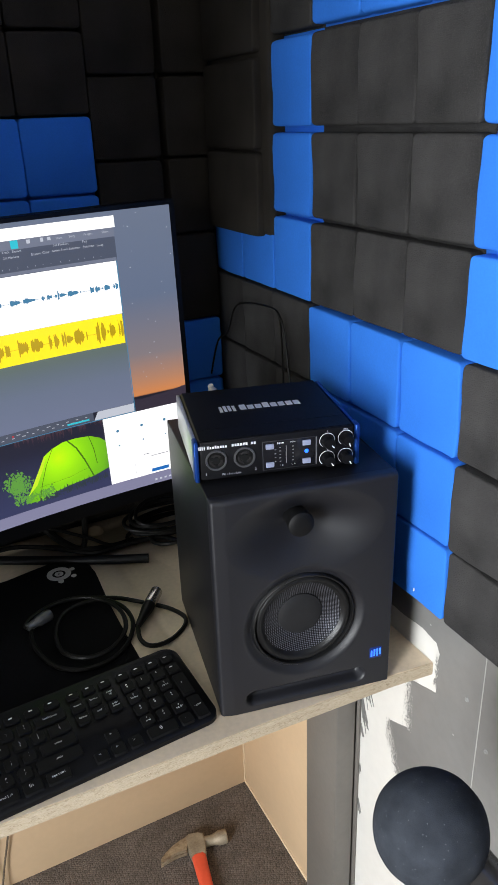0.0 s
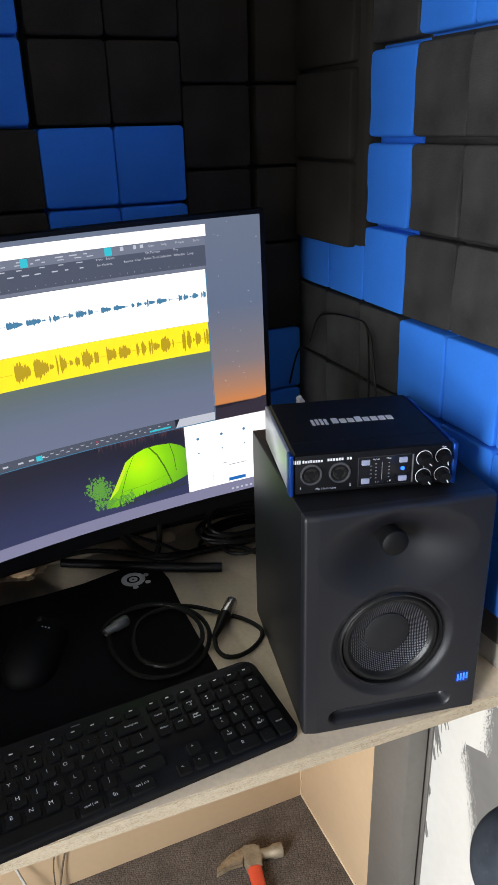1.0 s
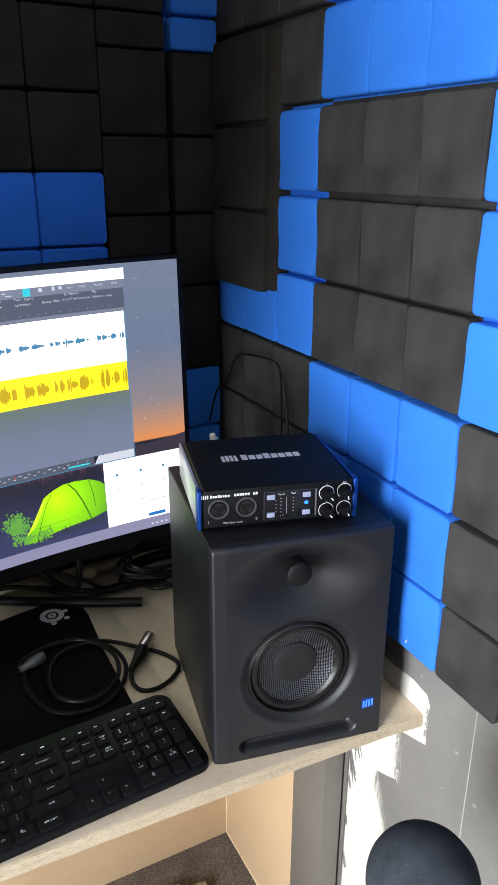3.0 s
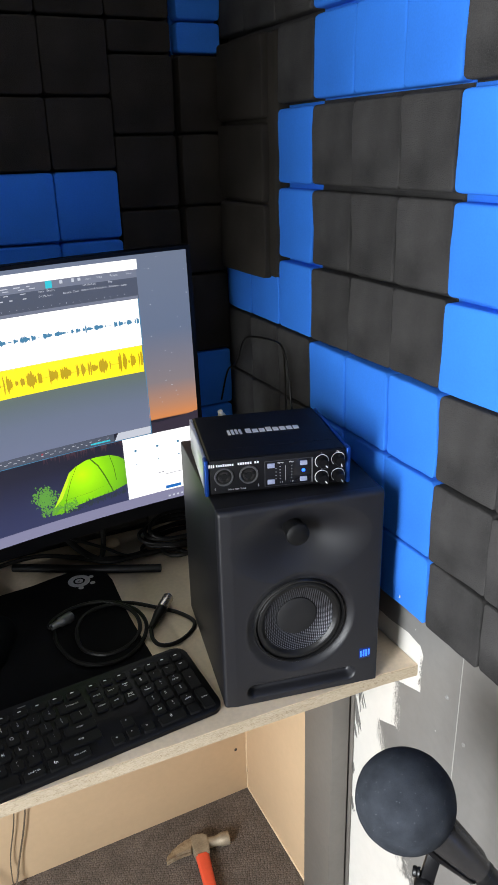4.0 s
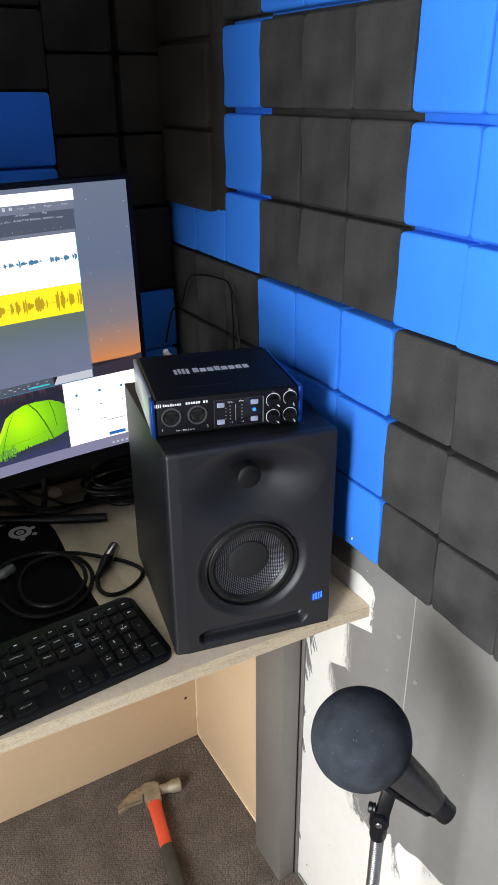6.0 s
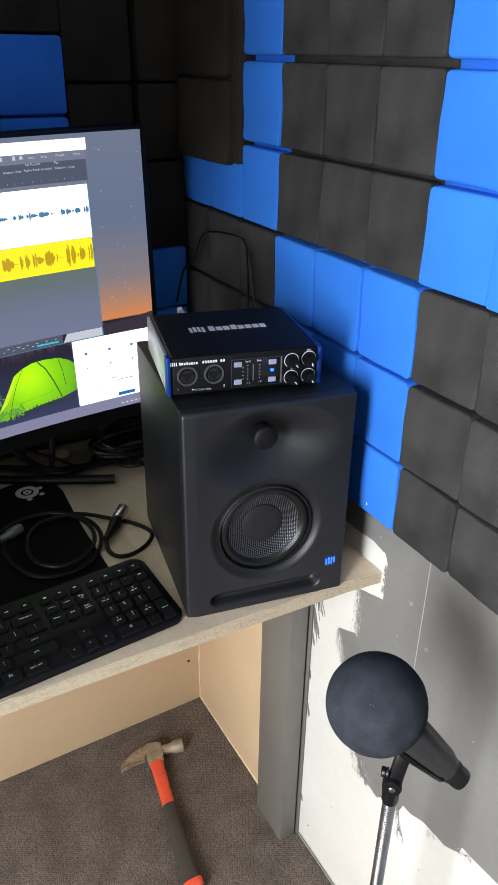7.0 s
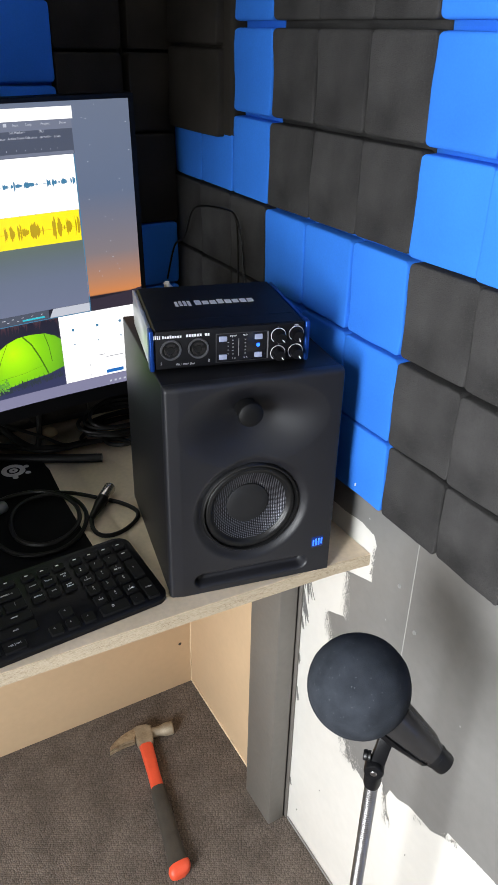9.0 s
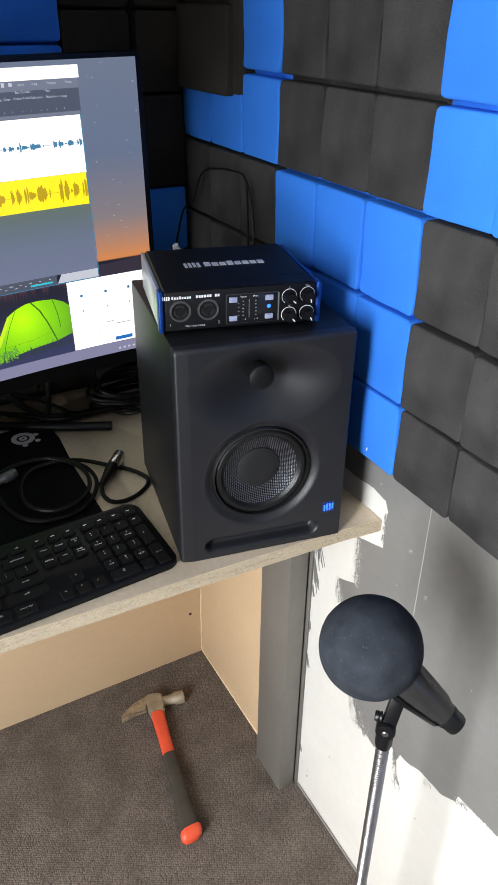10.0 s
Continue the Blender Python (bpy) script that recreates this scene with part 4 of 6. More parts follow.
for x in (-0.07, 0.07):
    for y in (0.015, 0.13):
        lathe(bm, [(0.006, 0.0003), (0.006, 0.0045), (0.0, 0.0045)], Matrix.Translation((x, y, 0)), 14)
part("rubber_foot", bm, RUBBER, interface)

# ---- the curved screen ----
HALF, CURVE = 0.3645, 1.8
screen_thing = thing("computer_monitor", pose(0.018, 0.947, DESK, 0, -1.3, 10.5), "large curved black computer monitor, switched on, on the desk", "monitor")


def bent(u, z, off=0.0):
    """A point of the curved screen; off lifts it towards the viewer."""
    return (u, -u * u / (2 * CURVE) - off, z)


def screen_rect(bm, u0, u1, z0, z1, off, z0b=None, z1b=None):
    n = max(1, int((u1 - u0) / 0.03))
    lo, hi = [], []
    for i in range(n + 1):
        u = u0 + (u1 - u0) * i / n
        t = i / n
        lo.append(bm.verts.new(bent(u, z0 + ((z0b if z0b is not None else z0) - z0) * t, off)))
        hi.append(bm.verts.new(bent(u, z1 + ((z1b if z1b is not None else z1) - z1) * t, off)))
    for i in range(n):
        bm.faces.new((lo[i], lo[i + 1], hi[i + 1], hi[i]))


def screen_poly(bm, pts, off):
    bm.faces.new([bm.verts.new(bent(u, z, off)) for u, z in pts])


Z_LOW, Z_HIGH = 0.1125, 0.5195
bm = bmesh.new()
n = 30
us = [-HALF - 0.007 + (2 * HALF + 0.014) * i / n for i in range(n + 1)]
ring = []
for u in us:
    s = abs(u) / HALF
    back = 0.030 - 0.014 * s * s
    x, y, _ = bent(u, 0, 0)
    ring.append([bm.verts.new((x, y + d, z)) for d, z in ((0.0012, Z_LOW - 0.022), (0.0012, Z_HIGH + 0.006), (0.008, Z_HIGH + 0.0075), (back, Z_HIGH - 0.02), (back, Z_LOW + 0.01), (0.008, Z_LOW - 0.023))])
for p, q in zip(ring, ring[1:]):
    for i in range(6):
        j = (i + 1) % 6
        bm.faces.new((p[i], p[j], q[j], q[i]))
bm.faces.new(ring[0]), bm.faces.new(ring[-1][::-1])
part("casing", bm, BEZEL, screen_thing, "glossy black casing")
bm = bmesh.new()
for (u0, u1, z0, z1) in ((-HALF - 0.0065, HALF + 0.0065, Z_LOW - 0.0215, Z_LOW - 0.001), (-HALF - 0.0065, HALF + 0.0065, Z_HIGH + 0.001, Z_HIGH + 0.0055), (-HALF - 0.0065, -HALF - 0.0005, Z_LOW, Z_HIGH), (HALF + 0.0005, HALF + 0.0065, Z_LOW, Z_HIGH)):
    screen_rect(bm, u0, u1, z0, z1, 0.0012)
part("bezel", bm, BEZEL, screen_thing, "thin black frame")
bm = bmesh.new()
screen_rect(bm, -HALF, HALF, Z_LOW, Z_HIGH, 0.0002)
screen = part("display", bm, WALLPAPER, screen_thing, "lit screen with a dusk landscape")

WHITE_GLOW, GREY_GLOW, DARK_GLOW = glow("screen_white", (1.0, 1.0, 1.0), 1.12), glow("screen_grey", rgb(116, 122, 140), 1.0), glow("screen_dark", rgb(78, 84, 100), 1.0)
YELLOW_GLOW, OLIVE_GLOW, BLUEGREY = glow("screen_yellow", rgb(255, 236, 28), 1.08), glow("screen_olive", rgb(190, 160, 6), 1.0), glow("screen_wave_blue", rgb(70, 128, 165), 1.0)
CYAN_GLOW, PALE_GLOW, LAVENDER = glow("screen_cyan", rgb(52, 196, 214), 1.0), glow("screen_pale", rgb(196, 200, 212), 1.0), glow("screen_lavender", rgb(131, 130, 160), 1.0)
DEEP_GREEN, MOSS = glow("screen_deep_green", rgb(62, 110, 18), 1.0), glow("screen_moss", rgb(96, 158, 62), 1.0)
HILL = glow("screen_hill", rgb(52, 44, 58), 1.0)
WIN_L, WIN_R = -HALF, 0.2840


def on_screen(name, material, draw, label="", kind=""):
    b = bmesh.new()
    draw(b)
    return tagged(part(name, b, material, screen, label, smooth=0), kind=kind)


def graded(name, centre, stops, reach, start=0.0):
    """A lit picture patch graded outward from a point of the screen."""
    m = bpy.data.materials.new(name)
    m.use_nodes = True
    nt = m.node_tree
    p = nt.nodes["Principled BSDF"]
    p.inputs["Base Color"].default_value = (0.02, 0.02, 0.02, 1)
    co, far, span, ramp = (nt.nodes.new("ShaderNode" + k) for k in ("TexCoord", "VectorMath", "MapRange", "ValToRGB"))
    far.operation = "MULTIPLY"
    far.inputs[1].default_value = (1, 0, 1)
    nt.links.new(co.outputs["Object"], far.inputs[0])
    away = nt.nodes.new("ShaderNodeVectorMath")
    away.operation = "DISTANCE"
    away.inputs[1].default_value = (centre[0], 0, centre[1])
    nt.links.new(far.outputs[0], away.inputs[0])
    span.inputs["From Min"].default_value, span.inputs["From Max"].default_value = start, reach
    nt.links.new(away.outputs["Value"], span.inputs["Value"])
    nt.links.new(span.outputs[0], ramp.inputs["Fac"])
    els = ramp.color_ramp.elements
    while len(els) < len(stops):
        els.new(0.5)
    for e, (at, c) in zip(els, stops):
        e.position, e.color = at, (*rgb(*c), 1)
    nt.links.new(ramp.outputs[0], p.inputs["Emission Color"])
    p.inputs["Emission Strength"].default_value = 1.0
    return m


on_screen("window_title", WHITE_GLOW, lambda b: screen_rect(b, WIN_L, WIN_R + 0.003, 0.4985, 0.5135, 0.0006), "white title bar")
on_screen("toolbar", DARK_GLOW, lambda b: screen_rect(b, WIN_L, WIN_R + 0.001, 0.4555, 0.4983, 0.0006), "dark grey toolbar")
on_screen("toolbar_band", GREY_GLOW, lambda b: (screen_rect(b, WIN_L, WIN_R + 0.001, 0.4870, 0.4982, 0.0008), screen_rect(b, WIN_L, WIN_R, 0.4560, 0.4600, 0.0008)))
on_screen("upper_track", WHITE_GLOW, lambda b: screen_rect(b, WIN_L, WIN_R - 0.001, 0.3835, 0.4553, 0.0006), "white sound track")
on_screen("lower_track", YELLOW_GLOW, lambda b: screen_rect(b, WIN_L, WIN_R - 0.002, 0.3415, 0.3833, 0.0006), "bright yellow sound track")
on_screen("empty_area", graded("screen_arranger", (0.10, -10.0), [(0.0, (112, 120, 146)), (0.50, (106, 116, 138)), (0.78, (100, 112, 122)), (1.0, (98, 112, 104))], 10.3413, 10.25), lambda b: screen_rect(b, WIN_L, WIN_R - 0.001, 0.2500, 0.3413, 0.0006), "grey empty arranger area")
on_screen("transport_bar", DARK_GLOW, lambda b: screen_rect(b, WIN_L, 0.222, 0.2375, 0.2498, 0.0006))
on_screen("tab_bar", PALE_GLOW, lambda b: screen_poly(b, [(0.2225, 0.2375), (WIN_R - 0.001, 0.2375), (WIN_R - 0.001, 0.2498), (0.2290, 0.2498)], 0.0006))
on_screen("window_edge", BLUEGREY, lambda b: (screen_rect(b, WIN_R - 0.0008, WIN_R + 0.0004, 0.2375, 0.4553, 0.0009), screen_rect(b, WIN_L, WIN_R, 0.2362, 0.2374, 0.0009)))
on_screen("taskbar", LAVENDER, lambda b: screen_rect(b, -HALF, HALF, Z_LOW, 0.1300, 0.0006), "pale lavender taskbar")
on_screen("popup", WHITE_GLOW, lambda b: screen_rect(b, 0.2340, HALF, 0.1305, 0.2362, 0.0010), "white pop-up panel")


def popup_marks(b):
    for i, (u, z) in enumerate(((0.2535, 0.213), (0.2905, 0.2135), (0.3260, 0.214), (0.2535, 0.190), (0.2905, 0.1905), (0.3260, 0.191))):
        r = 0.0022 if i < 3 else 0.0012
        screen_poly(b, [(u + r * math.cos(a), z + r * math.sin(a)) for a in (2 * math.pi * k / 8 for k in range(8))], 0.0014)


on_screen("popup_icon", BLUEGREY, popup_marks, "", "stuff")
on_screen("popup_text", glow("screen_text_grey", rgb(150, 150, 160)), lambda b: (screen_rect(b, 0.288, 0.298, 0.1650, 0.1660, 0.0014), screen_rect(b, 0.300, 0.327, 0.1600, 0.1610, 0.0014), screen_rect(b, 0.2735, 0.2738, 0.1335, 0.160, 0.0014)))
on_screen("popup_button", glow("screen_blue", rgb(28, 108, 190)), lambda b: screen_rect(b, 0.2985, 0.3255, 0.1335, 0.1388, 0.0014))
on_screen("tray_icons", PALE_GLOW, lambda b: [screen_rect(b, 0.302 + 0.0075 * k, 0.3055 + 0.0075 * k, 0.1175, 0.1205, 0.0010) for k in range(8)], "", "stuff")


def hills(b):
    pts = [(WIN_R + 0.001, 0.2365)]
    for k in range(28):
        u = WIN_R + 0.001 + (HALF - WIN_R - 0.001) * k / 27
        pts.append((u, 0.2535 + 0.006 * max(0, noise.noise((u * 45, 2.2, 0))) + 0.0012 * noise.noise((u * 300, 1, 0)) + 0.008 * (k / 27) ** 2))
    screen_poly(b, pts + [(HALF, 0.2365)], 0.0005)


on_screen("hill_ridge", HILL, hills, "dark hill silhouette")
rnd = random.Random(21)


def stars(b):
    for k in range(20):
        u, z = rnd.uniform(WIN_R + 0.006, HALF - 0.004), rnd.uniform(0.285, 0.515)
        s = rnd.uniform(0.0004, 0.0009)
        screen_rect(b, u - s, u + s, z - s * 0.6, z + s * 0.6, 0.0005)


on_screen("stars", PALE_GLOW, stars, "small pale stars", "stuff")
# clusters of sound along the tracks: (start, length, loudness)
WAVES = [(-0.30, 0.03, 0.7), (-0.24, 0.05, 0.8), (-0.16, 0.03, 0.6), (-0.11, 0.05, 0.9), (-0.035, 0.028, 0.4), (0.0155, 0.020, 1.0), (0.0400, 0.0185, 1.0), (0.0600, 0.0050, 0.25), (0.0690, 0.0022, 1.0), (0.0735, 0.0085, 0.9), (0.0860, 0.004, 0.3), (0.0935, 0.006, 0.6),
         (0.1028, 0.014, 1.0), (0.1191, 0.006, 0.8), (0.1361, 0.013, 0.9), (0.1529, 0.016, 0.7), (0.1772, 0.004, 0.8), (0.1844, 0.0065, 0.75), (0.1949, 0.003, 0.7), (0.1985, 0.002, 1.3), (0.2010, 0.009, 0.5), (0.2121, 0.0136, 0.85),
         (0.2286, 0.0017, 0.4), (0.2428, 0.005, 1.3), (0.2496, 0.0067, 1.0), (0.2585, 0.002, 0.3), (0.2622, 0.0077, 0.8), (0.2750, 0.002, 0.9), (0.2780, 0.0035, 1.0)]


def wave_shape(mid, height, seed):
    def draw(b):
        r = random.Random(seed)
        screen_rect(b, -0.33, WIN_R - 0.003, mid - 0.0002, mid + 0.0002, 0.0009)
        for u0, length, loud in WAVES:
            n = max(4, int(length / 0.0008))
            amps = [height * loud * (0.40 + 0.75 * math.sin(math.pi * ((k + 0.9) / (n + 0.8)) ** 0.55)) * r.uniform(0.42, 1.0) for k in range(n)]
            ups = [(u0 + length * k / (n - 1), mid + amps[k]) for k in range(n)]
            downs = [(u0 + length * k / (n - 1), mid - amps[k] * r.uniform(0.7, 1)) for k in range(n)]
            for k in range(n - 1):
                screen_poly(b, [downs[k], downs[k + 1], ups[k + 1], ups[k]], 0.0009)
    return draw


on_screen("upper_waveform", BLUEGREY, wave_shape(0.4215, 0.0052, 4), "blue sound waveform")
on_screen("lower_waveform", OLIVE_GLOW, wave_shape(0.3615, 0.0150, 9), "olive sound waveform")


def toolbar_marks(b):
    r = random.Random(31)
    for row, (z, h, step) in enumerate(((0.4945, 0.0014, 0.0175), (0.4910, 0.0012, 0.0145), (0.4850, 0.0012, 0.020), (0.4782, 0.0014, 0.0150), (0.4640, 0.0016, 0.0088))):
        u = -0.34
        while u < (WIN_R - 0.015 if row == 4 else 0.130):
            w = r.uniform(0.25, 0.7) * step if row < 4 else 0.0005
            screen_rect(b, u, u + w, z - h / 2, z + h / 2, 0.0011)
            u += step * r.uniform(0.9, 1.5)
    for k, u in enumerate((0.0, 0.02, 0.034, 0.048)):
        screen_rect(b, u - 0.021, u - 0.014, 0.2424, 0.2448, 0.0011)
    for k in range(26):
        u = 0.035 + 0.0070 * k
        screen_rect(b, u, u + r.uniform(0.002, 0.0055), 0.2418 + 0.0035 * (k % 2), 0.2427 + 0.0035 * (k % 2), 0.0011)


on_screen("toolbar_marks", PALE_GLOW, toolbar_marks, "rows of small pale tool marks", "stuff")
for text, u, z in (("Start", 0.2116, 0.4940), ("Song", 0.2284, 0.4942), ("Project", 0.2502, 0.4942), ("Show", 0.2729, 0.4942), ("Set Markers", 0.2128, 0.4857), ("Active Track", 0.2105, 0.4789), ("Selection", 0.2299, 0.4788), ("Play", 0.2440, 0.4855),
                   ("Selection", 0.2485, 0.4787), ("Loop", 0.2640, 0.4783), ("Set Markers", 0.1480, 0.4782), ("Bounce", 0.1792, 0.4784), ("Clear", 0.1921, 0.4786), ("Track", 0.1420, 0.4850), ("Export", 0.1560, 0.4850)):
    part("toolbar_word", lettering(text, 0.0041), PALE_GLOW, screen, at=Matrix.Translation(bent(u, z, 0.0012)) @ pose(0, 0, 0, 90, 0, math.degrees(math.atan(-u / CURVE))), smooth=0)
on_screen("tool_icon", PALE_GLOW, lambda b: (screen_rect(b, 0.1700, 0.1745, 0.4922, 0.4970, 0.0011), screen_rect(b, 0.1875, 0.1912, 0.4922, 0.4972, 0.0011), screen_rect(b, 0.1965, 0.2008, 0.4928, 0.4968, 0.0011)), "", "stuff")
for u0, u1, z0, z1 in ((0.0445, 0.0535, 0.4875, 0.4978), (0.1495, 0.1590, 0.4880, 0.4982), (0.0230, 0.0310, 0.2400, 0.2470), (0.1830, 0.2150, 0.2400, 0.2425)):
    on_screen("lit_tool", CYAN_GLOW, lambda b: screen_rect(b, u0, u1, z0, z1, 0.0013), "lit turquoise tool button")
on_screen("record_mark", glow("screen_red", rgb(200, 50, 60)), lambda b: screen_rect(b, 0.1060, 0.1085, 0.2440, 0.2462, 0.0013))
# the green tent of the wallpaper
TENT = [(0.1085, 0.1405), (0.1100, 0.1500), (0.1200, 0.1640), (0.1330, 0.1860), (0.1430, 0.2040), (0.1560, 0.2120), (0.1720, 0.2175), (0.1900, 0.2185), (0.2120, 0.2165), (0.2260, 0.2100), (0.2340, 0.2030), (0.2340, 0.1600), (0.2100, 0.1530), (0.1800, 0.1500), (0.1500, 0.1455), (0.1250, 0.1390)]


TENT_GLOW = graded("screen_tent", (0.163, 0.196), [(0.0, (206, 255, 0)), (0.22, (172, 246, 0)), (0.5, (136, 216, 12)), (0.8, (112, 186, 26)), (1.0, (84, 146, 34))], 0.085)
on_screen("tent_picture", TENT_GLOW, lambda b: screen_poly(b, TENT, 0.0004), "glowing green tent")
on_screen("tent_porch", glow("screen_tent_rim", rgb(206, 240, 40)), lambda b: screen_poly(b, [(0.1130, 0.1520), (0.1200, 0.1640), (0.1330, 0.1860), (0.1425, 0.2030), (0.1455, 0.2020), (0.1390, 0.1860), (0.1270, 0.1640)], 0.0008), "bright yellow tent edge")


def tent_lines(b):
    for pts, w in (([(0.1790, 0.2180), (0.1900, 0.2040), (0.1990, 0.1840), (0.2060, 0.1640), (0.2095, 0.1530)], 0.0009), ([(0.1560, 0.2120), (0.1440, 0.1900), (0.1340, 0.1640), (0.1270, 0.1400)], 0.0006), ([(0.1300, 0.1600), (0.1500, 0.1610), (0.1750, 0.1625), (0.2040, 0.1690)], 0.0003), ([(0.2100, 0.2168), (0.2150, 0.1950), (0.2170, 0.1720)], 0.0005)):
        for (a, z), (c, y) in zip(pts, pts[1:]):
            screen_poly(b, [(a - w, z - w * 0.6), (c - w, y - w * 0.6), (c + w, y + w * 0.6), (a + w, z + w * 0.6)], 0.0012)


on_screen("tent_seams", DEEP_GREEN, tent_lines)


def bushes(b):
    r = random.Random(12)
    for k in range(620):
        if k < 430:
            u, z = r.gauss(0.1010, 0.0085), r.gauss(0.1720, 0.0085)
            if u > 0.124 or z < 0.148 + 0.4 * abs(u - 0.100):
                continue
        else:
            u = r.uniform(0.092, 0.150)
            z = r.gauss(0.1490, 0.0040)
        s = r.uniform(0.0006, 0.0022)
        a = r.uniform(0, 3)
        screen_poly(b, [(u + s * math.cos(a + k2 * 1.26) * (0.7 + 0.3 * (k2 % 2)), z + s * math.sin(a + k2 * 1.26)) for k2 in range(5)], 0.0006 + 0.0000008 * k)


on_screen("bushes", MOSS, bushes, "mossy green bushes", "stuff")


def far_trees(b):
    r = random.Random(17)
    for k in range(70):
        u, z = r.uniform(0.105, 0.232), 0.2362
        h, w = r.uniform(0.003, 0.015), r.uniform(0.0004, 0.0016)
        screen_poly(b, [(u - w, z), (u + w, z), (u + r.uniform(-0.003, 0.003), z - h)], 0.0003)


on_screen("far_trees", glow("screen_far_trees", rgb(72, 50, 60)), far_trees, "dim reddish trees", "stuff")


def grasses(b):
    r = random.Random(13)
    for k in range(120):
        u = r.uniform(0.125, 0.233)
        z = 0.138 + 0.09 * max(0, u - 0.15) + r.uniform(-0.002, 0.004)
        h, w = r.uniform(0.004, 0.012), r.uniform(0.0005, 0.0014)
        screen_poly(b, [(u - w, z), (u + w, z), (u + r.uniform(-0.003, 0.003), z + h)], 0.0009)


on_screen("grass", glow("screen_night", rgb(46, 56, 62)), grasses, "", "stuff")

# stand of the screen, and a slim bar lying below it
part("neck", boxed(-0.200, -0.140, 0.026, 0.054, 0.014, 0.300, bevel=0.006), PLASTIC, screen_thing)
part("stand_foot", boxed(-0.280, -0.090, -0.040, 0.110, 0.0005, 0.014, bevel=0.005), PLASTIC, screen_thing)
bar = thing("black_bar", pose(0.18, 1.01, DESK), "slim black plastic bar lying on the desk under the monitor", "bar")
part("bar", tube(bmesh.new(), curve_points([(0.060, 1.072, DESK + 0.0072), (0.113, 1.042, DESK + 0.0072), (0.204, 0.991, DESK + 0.0072), (0.286, 0.951, DESK + 0.0072)], 6), 0.0070, 10), PLASTIC, bar, world=True)

# ---- on the desk ----
pad_outline = [(-0.30, 0.690), (0.198, 0.728), (0.1975, 0.80), (0.1980, 0.87), (0.2030, 0.960), (0.2010, 0.985), (0.1850, 1.008), (0.1480, 1.020), (0.1150, 1.013), (0.080, 1.005), (0.02, 1.000), (-0.30, 1.004)]
bm = outline(bmesh.new(), pad_outline, DESK + 0.0002, DESK + 0.0032, bevel=0.0008)
bm.transform(Matrix.Translation((0.05, -0.85, -DESK)))
pad = thing("mouse_pad", pose(-0.05, 0.85, DESK), "large black cloth mouse pad with a grey emblem", "mouse pad")
part("cloth", bm, MATTE, pad)
bm = bmesh.new()
at = Matrix.Translation((0.1525 + 0.05, 0.9830 - 0.85, 0.0032)) @ Matrix.Rotation(radians(-27), 4, "Z")
lathe(bm, [(0.0100, 0.0), (0.0100, 0.0003), (0.0182, 0.0003), (0.0182, 0.0)], at, 30)
lathe(bm, [(0.0018, 0.0), (0.0018, 0.0003), (0.0066, 0.0003), (0.0066, 0.0)], at, 20)
for a, r, w in ((-68, 0.0215, 0.0044), (38, 0.0215, 0.0042), (-12, 0.0245, 0.0042)):
    lathe(bm, [(0.0, 0.0003), (w, 0.0003), (w, 0.0)], at @ Matrix.Translation((r * math.cos(radians(a)), r * math.sin(radians(a)), 0)), 14)
part("emblem", bm, surface("pad_print_grey", (0.50, 0.49, 0.48), 0.8, bump=0), pad, "grey emblem of rings and dots")

# keyboard: its origin is the front right corner
KW, KD = 0.454, 0.131
keyboard = thing("keyboard", pose(0.246, 0.596, DESK, 0, 0, 3.7), "low black full-size wireless keyboard with white legends", "keyboard")
SLOPE = 0.010 / KD


def key_top(y):
    return 0.0085 + SLOPE * y


bm = bmesh.new()
pts = rounded(-KW, 0.0, 0.0, KD, 0.017)
lo, mid, hi = [bm.verts.new((x, y, 0.0012)) for x, y in pts], [bm.verts.new((x, y, key_top(y) - 0.002)) for x, y in pts], []
for x, y in pts:
    cx, cy = -KW / 2, KD / 2
    hi.append(bm.verts.new((x + 0.002 * (1 if x < cx else -1), y + 0.002 * (1 if y < cy else -1), key_top(y))))
k = len(pts)
bm.faces.new(hi), bm.faces.new(lo[::-1])
for i in range(k):
    j = (i + 1) % k
    bm.faces.new((lo[i], lo[j], mid[j], mid[i]))
    bm.faces.new((mid[i], mid[j], hi[j], hi[i]))
part("tray", bm, PLASTIC, keyboard, "thin black tray with rounded corners")
bm = bmesh.new()
for x in (-0.03, -KW + 0.03):
    box(bm, x - 0.012, x + 0.012, 0.02, 0.03, 0.0002, 0.002)
    box(bm, x - 0.012, x + 0.012, KD - 0.03, KD - 0.02, 0.0002, 0.006)
part("rubber_foot", bm, RUBBER, keyboard)
KEY_MESH, GLYPH = {}, {}
U = 0.0196


def key_mesh(w, h):
    got = (round(w, 4), round(h, 4))
    if got not in KEY_MESH:
        b = bmesh.new()
        low, high = rounded(-w / 2, w / 2, -h / 2, h / 2, 0.0022, 2), rounded(-w / 2 + 0.0012, w / 2 - 0.0012, -h / 2 + 0.0012, h / 2 - 0.0012, 0.0022, 2)
        a, c = [b.verts.new((x, y, -0.002)) for x, y in low], [b.verts.new((x, y, 0.0018)) for x, y in high]
        b.faces.new(c)
        for i in range(len(a)):
            j = (i + 1) % len(a)
            b.faces.new((a[i], a[j], c[j], c[i]))
        me = to_mesh(b, "key", 30)
        me.materials.append(KEYCAP)
        KEY_MESH[got] = me
    return KEY_MESH[got]


